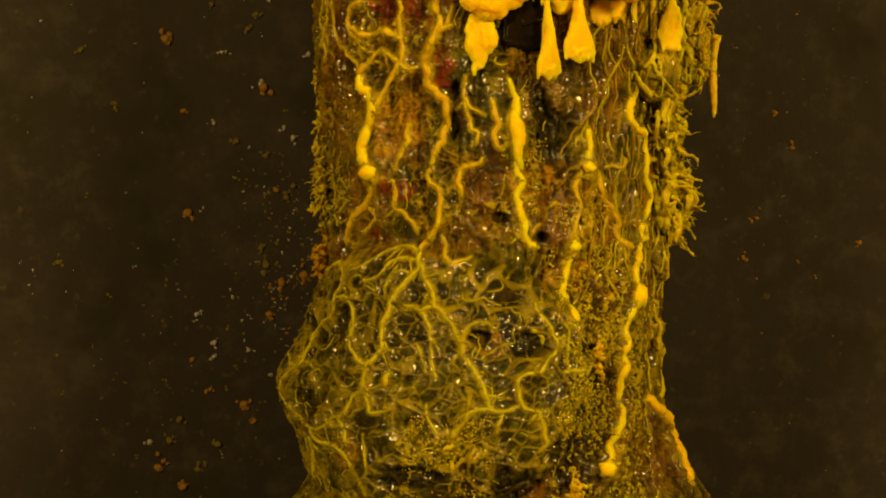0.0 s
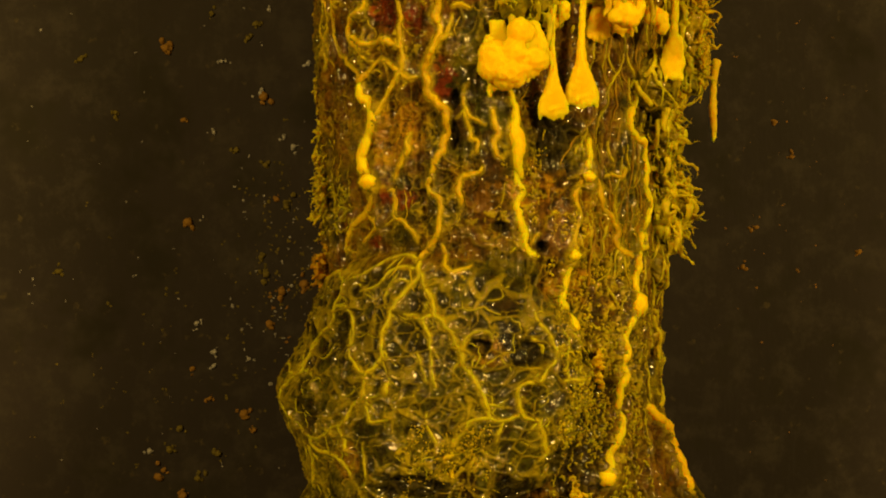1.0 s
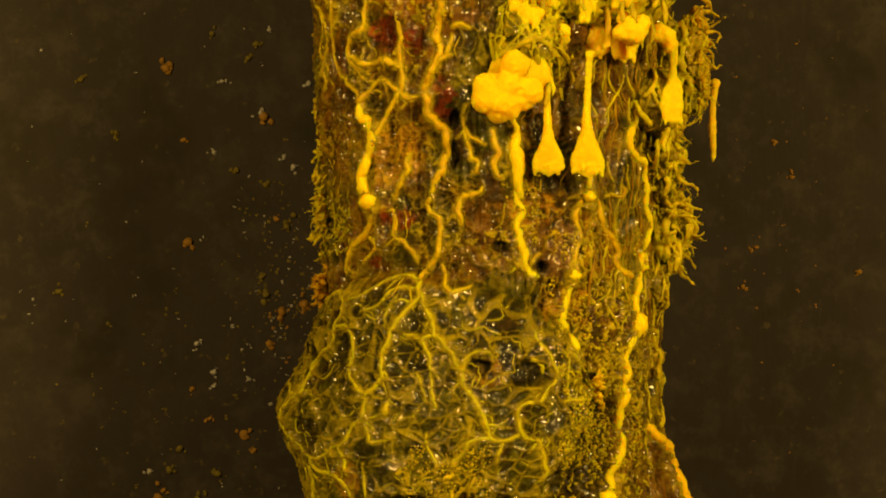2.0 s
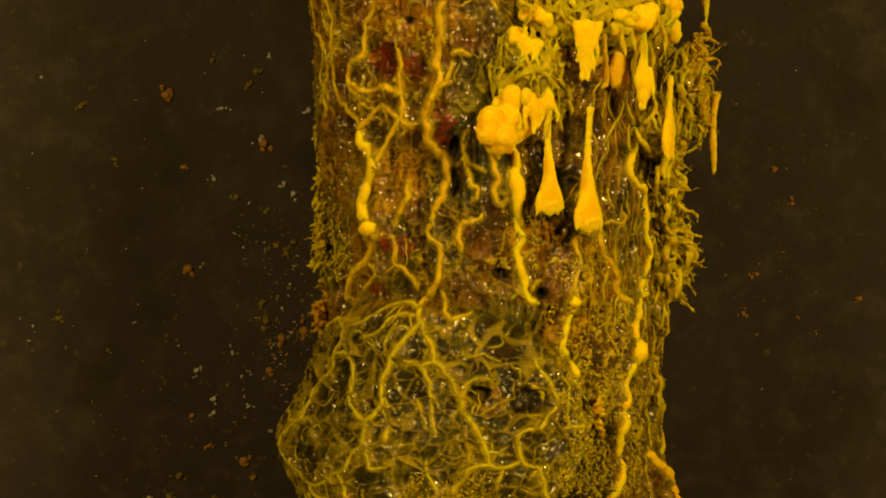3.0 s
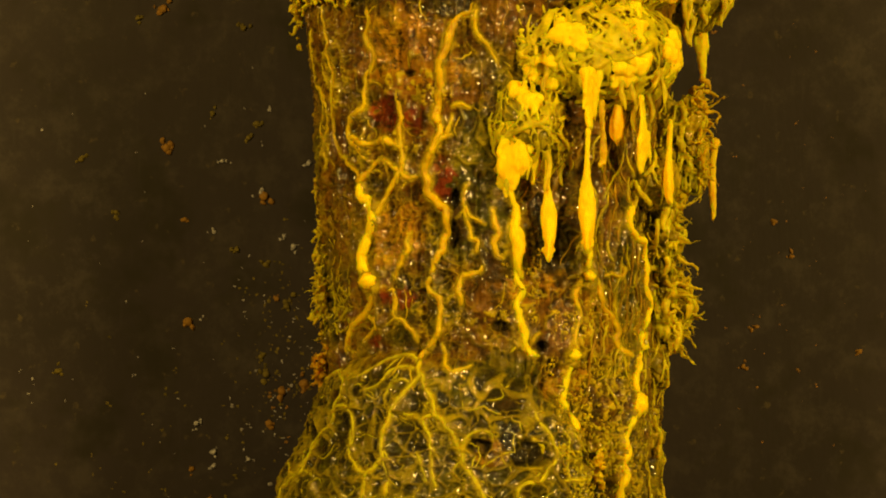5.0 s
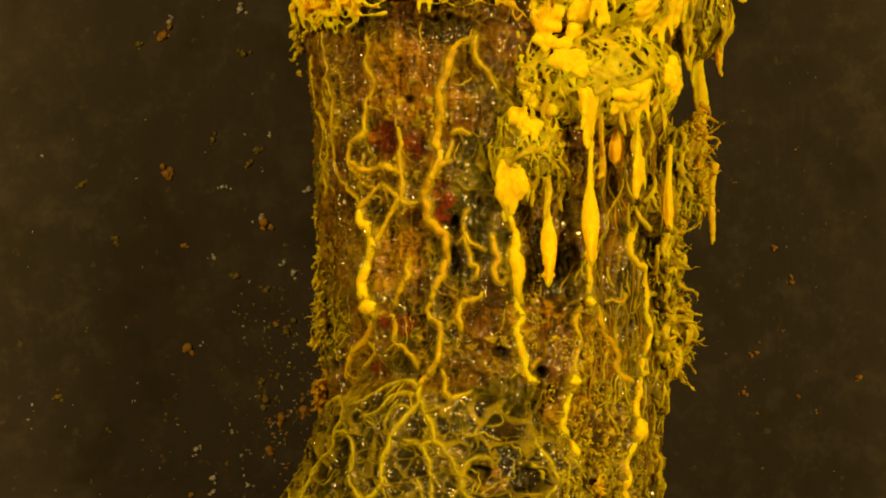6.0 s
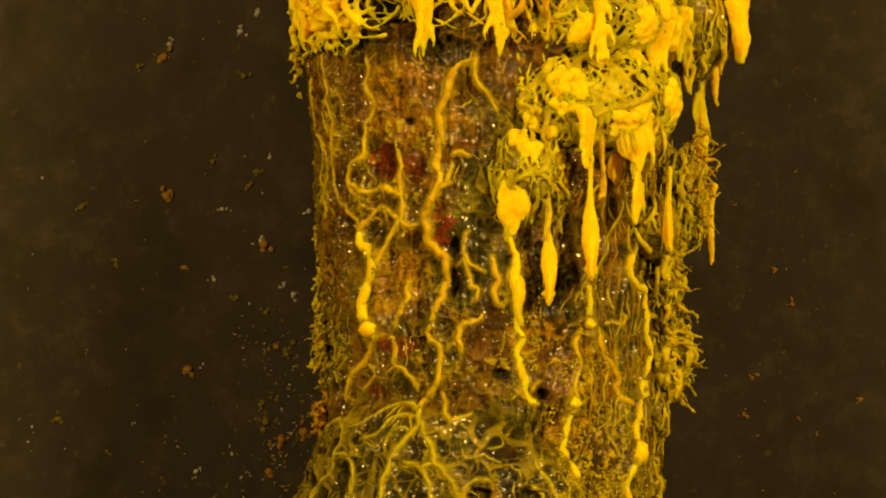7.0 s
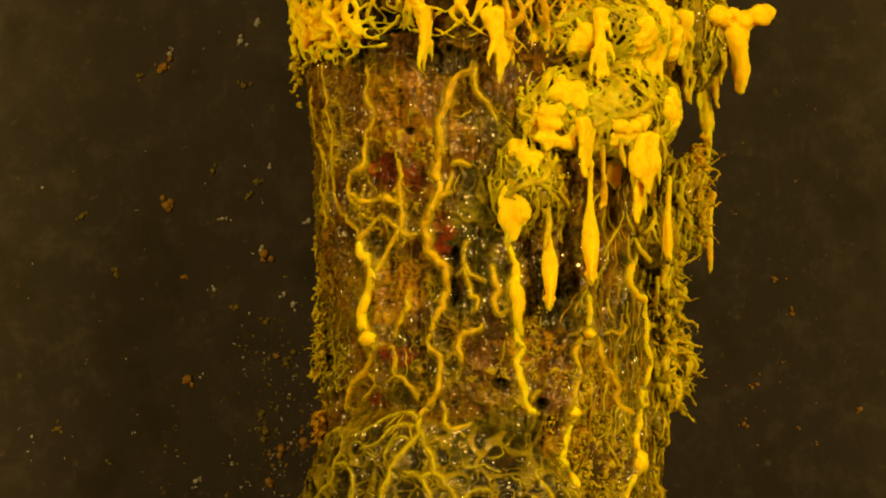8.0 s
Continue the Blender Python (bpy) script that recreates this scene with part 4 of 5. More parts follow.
def drip(name, long, radii, mat, sway=0.3, flat=0.8, frill=0, seed=1, label="", bumps=0.25, spurs=0, tail=0.0, bundle=0, depth=None):
    """A hanging drip whose tip is at its origin; frill: lumps along its lower edge."""
    roll = np.random.default_rng(seed)
    n = max(10, int(long / 0.35))
    k = np.linspace(1, 0, n)
    path = np.stack([sway * np.sin(k * 4 + seed) * k, 0.1 * np.cos(k * 5 + seed) - 0.5 * k * 0, k * long], -1)
    r = spread(radii, n)
    if depth:
        pieces = [tube(path, r, 18, (spread(depth, n) / r)[:, None, None])]
    else:
        pieces = [tube(path, r * (0.7 if bundle else 1.0), 14, flat)]
    for i in range(bundle):
        # strings side by side that make up a torn sheet
        u, m = roll.uniform(-1, 1), max(6, int(n * roll.uniform(0.6, 1.0)))
        sway_i = 0.25 * np.sin(k[:m] * roll.uniform(4, 9) + i)
        string = path[:m] + np.stack([u * r[:m] * 0.85 + sway_i, roll.normal(0, 0.25) * r[:m] * flat, 0 * k[:m]], -1)
        pieces.append(tube(string, np.maximum(r[:m] * roll.uniform(0.28, 0.5) * (1 - 0.75 * smooth(0.75, 1.0, np.arange(m) / (m - 1))), 0.08), 8))
    for i in range(frill):
        w = r[-1] * 0.95
        pieces.append(egg((roll.uniform(-w, w), roll.normal(0, 0.2), roll.uniform(-0.3, 0.4)), roll.uniform(0.22, 0.4), (0.8, 0.8, roll.uniform(1.2, 2.2)), 8))
    if tail:
        k3 = np.linspace(0, 1, 8)
        pieces.append(tube(np.stack([0.2 * np.sin(k3 * 3), 0 * k3, 0.6 - k3 * (tail + 0.6)], -1), spread([0.9, 0.5, 0.4, 0.12], 8), 8))
    for i in range(spurs):
        # torn strings that hang off its sides
        j = roll.integers(int(n * 0.15), int(n * 0.75))
        side, fall = roll.choice((-1, 1)), roll.uniform(0.2, 0.5) * long
        k2 = np.linspace(0, 1, 9)
        out = side * (r[j] * 0.7 + 0.8 * np.sin(k2 * 2.2) * roll.uniform(0.3, 1.2))
        string = path[j] + np.stack([out, roll.uniform(-0.5, 0.3) * k2, -fall * k2], -1)
        pieces.append(tube(string, spread([0.55, 0.3, 0.24, 0.06], 9), 8))
    v, q = joined(pieces)
    return fused(part(name, mesh_of(name, v, q, mat), slime, label), 0.14, bumps, 0.6, 5)


def lump(name, wide, high, deep, n, mat, seed, label="", size=(0.9, 1.7), bumps=0.4):
    """A cauliflower lump: many round knobs grown together, about its origin."""
    roll = np.random.default_rng(seed)
    pieces = []
    for i in range(n):
        a, s = roll.uniform(0, 6.28), np.sqrt(roll.uniform(0, 1))
        pieces.append(egg((s * np.cos(a) * wide / 2, roll.uniform(-0.5, 0.5) * deep, s * np.sin(a) * high / 2), roll.uniform(*size), (1, 0.8, 1), 9))
    v, q = joined(pieces)
    return fused(part(name, mesh_of(name, v, q, mat), slime, label), 0.17, bumps, 0.6, 16)


FRESH = "fresh bright yellow lobe of creeping slime"
THREAD = "long yellow drip of slime"
big_lump = lump("lobe", 6.2, 5.6, 1.0, 20, BRIGHT, 401, FRESH, (1.0, 1.7), 0.4)
front_fan = drip("drip", 5.8, [0.7, 1.1, 1.6, 1.9, 1.3, 0.7], BRIGHT, 0.3, 0.5, 2, 402, FRESH, spurs=2, bundle=5)
small_lump = lump("lobe", 2.8, 2.2, 1.0, 8, BRIGHT, 403, FRESH, (0.5, 1.0))
side_lump = lump("lobe", 2.8, 2.8, 1.2, 9, BRIGHT, 404, FRESH, (0.6, 1.1))
back_lump = lump("lobe", 3.8, 3.0, 1.4, 10, BRIGHT, 405, FRESH, (0.6, 1.2))
web_lump = lump("lobe", 7.0, 4.8, 0.9, 20, BRIGHT, 406, FRESH, (0.5, 1.1))
slant_lump = lump("lobe", 4.6, 2.4, 0.8, 9, BRIGHT, 407, FRESH, (0.5, 0.9))
claw_fan = drip("drip", 7.5, [0.7, 0.9, 1.1, 1.6, 1.8, 1.4, 0.8], BRIGHT, 0.3, 0.5, 2, 408, FRESH, spurs=3, bundle=5)
fan_one = drip("drip", 12, [0.5, 0.42, 0.4, 0.4, 0.4, 0.4, 0.42, 0.5, 0.75, 1.25, 1.8, 1.85], BRIGHT, 0.25, 0.52, 6, 411, "fan shaped drip of bright yellow slime", tail=0.8, depth=[0.35, 0.3, 0.28, 0.28, 0.32, 0.45, 0.75, 0.95, 0.9, 0.7, 0.45, 0.3])
fan_two = drip("drip", 13, [0.5, 0.42, 0.4, 0.4, 0.4, 0.4, 0.45, 0.6, 0.95, 1.45, 1.95, 1.9], BRIGHT, 0.25, 0.52, 6, 412, "fan shaped drip of bright yellow slime", tail=0.8, depth=[0.32, 0.28, 0.28, 0.3, 0.4, 0.6, 0.85, 1.0, 1.0, 0.8, 0.55, 0.32])
round_drop = drip("drip", 9, [0.5, 0.5, 0.45, 0.6, 1.2, 1.5, 1.0], BRIGHT, 0.2, 0.7, 3, 413, THREAD, spurs=1, depth=[0.35, 0.35, 0.32, 0.4, 0.55, 0.6, 0.4])
block_drip = drip("drip", 6.0, [1.5, 1.2, 0.9, 1.0, 0.9], BRIGHT, 0.2, 0.5, 3, 414, THREAD, spurs=1, bundle=4)
slim_drip = drip("drip", 8.5, [0.45, 0.4, 0.6, 0.9, 1.0, 0.6], BRIGHT, 0.2, 0.7, 2, 415, THREAD, spurs=1, bundle=3)
thin_drip = drip("drip", 7.0, [0.4, 0.35, 0.3, 0.45, 0.4], VEIN, 0.2, 0.8, 1, 416, THREAD)
outer_drip = drip("drip", 15, [0.5, 0.6, 0.5, 0.7, 0.75, 0.7, 0.2], BRIGHT, 0.35, 0.7, 2, 417, THREAD, spurs=1, bundle=3)
edge_drip = drip("drip", 9, [0.6, 0.4, 0.4, 0.5, 0.45, 0.3], AMBER, 0.3, 0.8, 1, 418, THREAD)
short_drip = drip("drip", 8, [0.7, 0.6, 0.5, 0.5, 0.2], AMBER, 0.3, 0.8, 1, 419, THREAD)
left_fan = drip("drip", 7, [1.6, 1.3, 0.9, 0.6, 0.3], BRIGHT, 0.3, 0.5, 0, 421, FRESH, spurs=2, bundle=6)
mid_fan = drip("drip", 8, [2.2, 1.6, 1.2, 1.1, 0.8, 0.3], BRIGHT, 0.2, 0.5, 0, 422, FRESH, spurs=2, bundle=7)
right_fan = drip("drip", 7, [1.4, 0.9, 0.8, 0.9, 0.8], BRIGHT, 0.2, 0.6, 4, 423, FRESH, spurs=3, bundle=5)
low_fan = drip("drip", 6.5, [1.6, 1.6, 1.9, 1.8, 1.0, 0.4], BRIGHT, 0.3, 0.5, 0, 424, FRESH, spurs=2, bundle=8)
tail_one = drip("drip", 7.5, [2.6, 2.0, 1.1, 0.7, 0.25], BRIGHT, 0.4, 0.5, 0, 425, FRESH, spurs=2, bundle=7)
tail_two = drip("drip", 6.0, [1.6, 1.1, 0.9, 0.4], BRIGHT, 0.3, 0.6, 0, 426, FRESH, spurs=3, bundle=5)


shade_fan = drip("drip", 8, [0.5, 0.5, 0.5, 0.6, 1.0, 1.5, 1.4], AMBER, 0.2, 0.5, 6, 427, "amber fan shaped drip of slime", spurs=1)
rear_fan = drip("drip", 8, [0.5, 0.45, 0.5, 0.7, 1.2, 1.6, 1.3], AMBER, 0.2, 0.5, 5, 428, "amber fan shaped drip of slime", spurs=2)


def far_lobe():
    roll = np.random.default_rng(431)
    k = np.linspace(1, 0, 18)
    pieces = [tube(np.stack([0.25 * np.sin(k * 5), 0 * k, k * 8.0], -1), spread([1.4, 1.5, 1.15, 1.0, 1.15, 0.9, 0.6], 18), 14, 0.7)]
    pieces += [egg((roll.uniform(-2.6, 3.6), roll.normal(0, 0.4), 8.6 + roll.uniform(-0.9, 0.9)), roll.uniform(0.9, 1.5), (1, 0.9, 0.9), 9) for _ in range(9)]
    v, q = joined(pieces)
    return fused(part("lobe", mesh_of("lobe", v, q, BRIGHT), slime, "yellow lobe of slime hanging free"), 0.2, 0.5, 1.0)


far_lump = far_lobe()


# ---- lacy tufts that stand off the stem ----
def tuft(at, reach, size, n, mat, seed, label, name="tuft", radius=(0.13, 0.3), leafy=True):
    """Branching threads grown from a patch round a place, reaching out and melted together."""
    (root,) = at
    roll = np.random.default_rng(seed)
    root, reach = np.array(root), np.array(reach, float)
    pieces, knots = [], []
    for i in range(n):
        p = root + roll.normal(0, 1, 3) * np.array([size * 0.1, size * 0.4, size * 0.5])
        d = reach / np.linalg.norm(reach) + roll.normal(0, 0.5, 3)
        steps, path = 7, []
        stride = np.linalg.norm(reach) * roll.uniform(0.3, 1.1) / steps
        for k in range(steps):
            path.append(p.copy())
            d = d + roll.normal(0, 0.5, 3) + np.array([0, 0, -0.12])
            d /= np.linalg.norm(d)
            p = p + d * stride
        knots += path[1:5]
        pieces.append(tube(glide(path, 0.35), spread(roll.uniform(*radius) * np.array([1.4, 1.1, 0.8, 0.6, 0.12]), len(glide(path, 0.35))), 6))
    for i in range(n):
        a = knots[roll.integers(len(knots))]
        near = [knots[k] for k in roll.integers(len(knots), size=40)]
        b = min(near, key=lambda c: abs(np.linalg.norm(c - a) - 0.9))
        path = glide([a, (a + b) / 2 + roll.normal(0, 0.25, 3), b], 0.3)
        pieces.append(tube(path, np.full(len(path), radius[0]), 6))
    if leafy:
        for c in knots:
            if roll.uniform() < 0.2:
                pieces.append(egg(c, roll.uniform(0.25, 0.5), roll.uniform(0.3, 1.0, 3), 6))
    v, q = joined(pieces)
    return fused(part(name, mesh_of(name, v, q, mat), slime, label), 0.13, 0.4, 0.5, 1)


LACE = "lacy olive yellow tuft of slime"
tuft([(26.4, -5.0, 67.0)], (5.6, -1.0, -0.6), 4.6, 90, TUFT, 501, LACE)
tuft([(26.0, -5.0, 64.0)], (4.8, -0.5, -2.2), 3.2, 46, TUFT, 502, LACE)
tuft([(24.7, -3.0, 59.4)], (1.6, -0.6, -2.4), 2.2, 22, TUFT, 503, LACE)
tuft([(25.6, -6.0, 73.9)], (4.2, -1.5, -2.2), 4.2, 66, TUFT, 504, LACE)
tuft([(25.8, -6.0, 78.5)], (4.4, -1.5, -1.5), 4.2, 56, TUFT, 505, LACE)
tuft([(28.8, -3.0, 84.8)], (5.0, -1.0, -1.5), 5.2, 96, VEIN, 506, LACE)
tuft([(29.2, -3.0, 88.6)], (4.4, -1.0, -1.4), 4.0, 60, VEIN, 507, LACE)
tuft([(24.5, -3.0, 49.8)], (0.8, -0.6, -0.9), 5.0, 34, TUFT, 508, LACE)
tuft([(-13.8, -6.0, 67.6)], (-3.0, -1.2, 0.3), 3.4, 80, TUFT, 511, LACE, radius=(0.09, 0.2), leafy=False)
tuft([(-14.5, -2.0, 72.9)], (-0.8, -0.8, 1.4), 3.6, 26, TUFT, 513, LACE)
tuft([(-13.9, -4.0, 58.8)], (-3.0, -1.0, 0.6), 2.2, 34, RUSTY, 514, "rusty yellow tuft of slime")
tuft([(-14.7, -2.0, 80.2)], (-0.8, -0.6, -0.6), 1.4, 12, TUFT, 515, LACE)
tuft([(-17.0, -2.0, 100.7)], (-0.8, -0.8, -1.6), 3.0, 30, TUFT, 516, LACE)
tuft([(-17.1, -2.0, 107.0)], (-1.2, -0.6, 0.2), 2.4, 24, BRIGHT, 517, "ragged yellow tuft of slime")
tuft([(25.3, 0.0, 56.9)], (0.3, 0, -4.5), 0.4, 4, TUFT, 518, "thin hanging thread of slime", "thread", (0.12, 0.2), False)
tuft([(17.3, -17.0, 49.2)], (0.3, -2.0, -0.8), 2.2, 26, VEIN, 519, LACE)
tuft([(14.8, -18.0, 33.3)], (-0.5, -2.4, 1.0), 3.2, 40, VEIN, 520, LACE)
tuft([(1.0, -22.0, 39.4)], (-0.5, -2.0, -0.6), 3.6, 44, VEIN, 521, LACE)

# ---- a piece of charred bark ----
chip = tagged(new("bark_chip"), "flat piece of charred black bark on the stem", "bark chip")
blocks = []
for place, half in (((0, 0, 0), (2.4, 0.7, 4.0)), ((-2.6, 0.1, -2.5), (1.9, 0.5, 0.8)), ((0.6, -0.5, 1.0), (1.3, 0.5, 2.4))):
    v, q = egg((0, 0, 0), 1, (1, 1, 1), 40)
    blocks.append((np.sign(v) * np.abs(v) ** 0.16 * half + place, q))
v, q = joined(blocks)
v = v + 0.9 * (clouds(v[:, :1] / 0.8 + np.array([[0, 9, 18]]), v[:, 1:2] / 0.8, v[:, 2:] / 0.8, 3, 14) - 0.5)
chip_body = part("body", mesh_of("body", v, q, CHAR), chip)
(spot,) = [(9.1, -20.0, 86.8)]
chip.location = [c * MM for c in spot]


# ---- crumbs stuck to the panel behind ----
def crumb(at, size, mat, label):
    (place,) = at
    count[0] += 1
    roll = np.random.default_rng(600 + count[0])
    pieces = [egg((0, -0.1 * size, 0), size * 0.5, (1, 0.6, 0.9), 7)]
    for i in range(4):
        pieces.append(egg((roll.normal(0, 0.45) * size, -0.05 * size, roll.normal(0, 0.45) * size), size * roll.uniform(0.15, 0.4), (1, 0.6, 1), 6))
    v, q = joined(pieces)
    v = v + 0.45 * size * (clouds(v[:, :1] / size * 2 + np.array([[0, 9, 18]]) + count[0], v[:, 1:2] / size * 2, v[:, 2:] / size * 2, 2, 15) - 0.5) * (1, 0.4, 1)
    v[:, 1] = np.minimum(v[:, 1], 0.05)
    ob = tagged(new("crumb", mesh_of("crumb", v, q, mat)), label, "crumb", "crumbs on the panel")
    ob.location = [c * MM for c in place]
    return ob


PALE, RUST, MOSS = "pale grey crumb stuck to dark panel", "rusty brown crumb stuck to dark panel", "olive green crumb stuck to dark panel"
for at in [(-22.3, 27.0, 91.2), (-28.4, 27.0, 84.6), (-29.4, 27.0, 75.5), (-20.4, 27.0, 74.9), (-25.0, 27.0, 46.3), (-29.5, 27.0, 45.4)]:
    crumb([at], 0.6, SPECK_PALE, PALE)
for at in [(-17.3, 27.0, 84.3), (-23.4, 27.0, 80.5), (-31.7, 27.0, 50.9), (-29.4, 27.0, 47.2), (-23.9, 27.0, 110.0), (-26.1, 27.0, 107.5), (-37.8, 27.0, 34.4), (-19.2, 27.0, 73.6), (-35.2, 27.0, 105.9)]:
    crumb([at], 0.8, SPECK_PALE, PALE)
for at in [(-35.6, 27.0, 86.3), (-23.0, 27.0, 80.0), (-20.7, 27.0, 55.0), (-22.3, 27.0, 50.9), (-36.7, 27.0, 31.2), (-33.4, 27.0, 28.7), (-25.6, 27.0, 39.3), (-35.9, 27.0, 104.2), (-32.8, 27.0, 64.0), (-17.8, 27.0, 56.0)]:
    crumb([at], 1.2, SPECK_RUST, RUST)
for at in [(-33.2, 27.0, 77.1), (-21.4, 27.0, 66.8), (-32.3, 27.0, 45.1), (38.5, 27.0, 58.2), (53.5, 27.0, 60.1), (-24.3, 27.0, 37.2), (42.6, 27.0, 76.8), (44.8, 27.0, 72.3), (40.2, 27.0, 63.3), (-30.0, 27.0, 41.2)]:
    crumb([at], 0.7, SPECK_RUST, RUST)
for at in [(-29.6, 27.0, 90.7), (-42.0, 27.0, 78.0), (-22.7, 27.0, 71.3), (-49.5, 27.0, 57.6), (-25.6, 27.0, 101.7), (-25.0, 27.0, 87.6), (-46.5, 27.0, 84.8), (-39.2, 27.0, 103.0), (-23.9, 27.0, 89.4), (-26.5, 27.0, 73.2), (-23.4, 27.0, 59.4), (-19.2, 27.0, 67.4)]:
    crumb([at], 0.8, SPECK_MOSS, MOSS)
for at in [(-33.9, 27.0, 37.4), (-31.6, 27.0, 30.9), (-35.2, 27.0, 34.6), (-29.0, 27.0, 34.1), (-20.1, 27.0, 65.9), (-22.8, 27.0, 57.2)]:
    crumb([at], 0.95, SPECK_MOSS, MOSS)


def dust(n, centre, spread_mm, size, mat, seed, label):
    """Fine dust scattered on the panel."""
    (c,) = centre
    roll = np.random.default_rng(seed)
    pieces = []
    for i in range(n):
        x, z = roll.normal(0, spread_mm[0]), roll.normal(0, spread_mm[1])
        s = roll.uniform(*size)
        for k in range(roll.integers(1, 4)):
            pieces.append(egg((c[0] + x + k * roll.normal(0, s), 27, c[2] + z + k * roll.normal(0, s)), s * roll.uniform(0.6, 1), (roll.uniform(0.6, 1.6), 0.25, roll.uniform(0.6, 1.6)), 5))
    v, q = joined(pieces)
    return tagged(new("panel_dust", mesh_of("panel_dust", v, q, mat)), label, "dust", kind="stuff")


dust(150, [(-20.3, 27.0, 58.7)], (3.4, 8.0), (0.05, 0.22), SPECK_MOSS, 701, "olive dust on dark panel beside the stem")
dust(50, [(-21.4, 27.0, 56.5)], (3.6, 6.5), (0.06, 0.2), SPECK_PALE, 702, "pale dust on dark panel beside the stem")
dust(12, [(-20.7, 27.0, 55.6)], (2.0, 3.6), (0.08, 0.26), SPECK_RUST, 703, "rusty dust on dark panel beside the stem")
dust(70, [(-33.0, 27.0, 69.6)], (13, 24), (0.05, 0.13), SPECK_PALE, 704, "pale dust on dark panel")
dust(70, [(-33.0, 27.0, 44.1)], (9, 12), (0.06, 0.2), SPECK_MOSS, 705, "olive dust on dark panel")
dust(60, [(42.6, 27.0, 67.4)], (7, 22), (0.05, 0.16), SPECK_RUST, 706, "rusty dust on dark panel")


def creep(ob, times, places, turns=None):
    """Keys a lobe along its way: seconds, places, degrees of turn about its upright."""
    turns = turns or [0] * len(times)
    walk(ob, [(t, pose(x * MM, y * MM, z * MM, 0, 0, a)) for t, (x, y, z), a in zip(times, places, turns)])


def motions():
    creep(small_foam, [0, 0.5, 1, 1.5, 2.8, 8], [(9.5, -14.5, 94.5), (9.5, -14.5, 92.9), (9.4, -15.0, 90.4), (9.4, -15.2, 88.1), (9.3, -15.5, 86.4), (9.3, -15.5, 86.2)])
    creep(big_lump, [0, 0.5, 1, 1.5, 2.8, 3.2, 4, 4.6, 5.8, 8], [(5.4, -22.0, 89.7), (5.9, -22.0, 85.2), (7.3, -22.5, 83.2), (7.0, -23.0, 82.5), (6.4, -23.0, 81.2), (6.7, -22.5, 81.2), (7.2, -20.0, 81.4), (7.4, -18.5, 81.8), (7.4, -16.0, 82.4), (7.5, -15.0, 82.8)], [0, 5, 0, 0, 30, 50, 68, 74, 76, 76])
    creep(claw_fan, [0, 1.5, 2.8, 3.2, 4, 4.6, 5.8, 7, 8], [(4.0, -21.0, 80.7), (6.2, -21.5, 78.9), (6.5, -22.0, 78.0), (6.8, -22.5, 77.5), (7.5, -22.5, 77.8), (7.5, -22.5, 78.8), (7.3, -22.5, 79.4), (7.5, -22.5, 79.6), (7.6, -22.5, 80.0)])
    creep(front_fan, [0, 0.5, 1, 1.5, 2.8, 3.2, 4, 4.6, 5.8, 8], [(11.2, -22.0, 88.3), (9.9, -22.0, 83.1), (9.6, -22.5, 80.9), (9.6, -22.5, 80.3), (10.2, -22.5, 80.6), (10.3, -22.5, 80.2), (10.9, -22.0, 81.0), (10.4, -21.5, 80.6), (10.0, -21.0, 81.0), (9.8, -20.5, 82.1)], [0, 0, 0, 0, 0, 10, 30, 45, 60, 65])
    creep(small_lump, [0, 0.5, 1, 1.5, 2.8, 4, 8], [(13.4, -20.0, 88.0), (13.4, -20.0, 88.2), (12.5, -20.5, 87.4), (12.4, -21.0, 86.2), (12.8, -20.0, 89.5), (12.5, -19.0, 91.1), (12.5, -19.0, 91.8)])
    creep(side_lump, [0, 0.5, 1, 1.5, 2.8, 4, 8], [(23.8, -15.0, 90.5), (23.2, -15.0, 88.6), (23.8, -15.0, 87.2), (24.3, -15.0, 86.4), (25.1, -15.0, 90.8), (25.5, -14.0, 93.4), (25.6, -13.0, 95.4)])
    creep(back_lump, [0, 1, 1.5, 2.8, 4, 8], [(20.3, -20.0, 89.8), (20.0, -20.0, 88.0), (20.0, -20.0, 87.2), (21.5, -20.5, 92.1), (20.8, -20.5, 93.5), (20.9, -20.0, 93.6)])
    creep(slant_lump, [0, 1.5, 2.8, 4, 4.6, 5.8, 8], [(10.9, -22.0, 97.4), (10.6, -22.0, 94.3), (9.6, -22.0, 92.0), (10.7, -22.0, 93.6), (10.7, -22.0, 93.1), (11.4, -21.0, 92.9), (11.4, -21.0, 92.9)], [0, 0, 10, 10, 10, 20, 30])
    creep(web_lump, [0, 4.6, 5.8, 6.2, 6.6, 7, 7.5, 8], [(11.9, -20.0, 108.2), (11.6, -20.0, 104.4), (11.5, -21.0, 100.6), (11.6, -21.5, 99.0), (12.4, -22.0, 97.1), (13.3, -22.0, 95.2), (12.7, -22.0, 93.6), (11.8, -22.0, 92.5)])
    creep(fan_one, [0, 0.5, 1, 1.5, 2.8, 3.2, 4, 4.6, 5.8, 8], [(11.5, -22.0, 80.1), (11.5, -22.0, 78.4), (12.0, -22.0, 76.7), (11.4, -22.0, 74.4), (11.7, -22.0, 71.6), (11.5, -22.0, 71.3), (11.6, -22.0, 71.5), (11.5, -22.0, 72.0), (11.5, -22.0, 72.2), (11.6, -22.0, 73.1)], [40, 30, 15, 0, 10, 50, 80, 85, 87, 88])
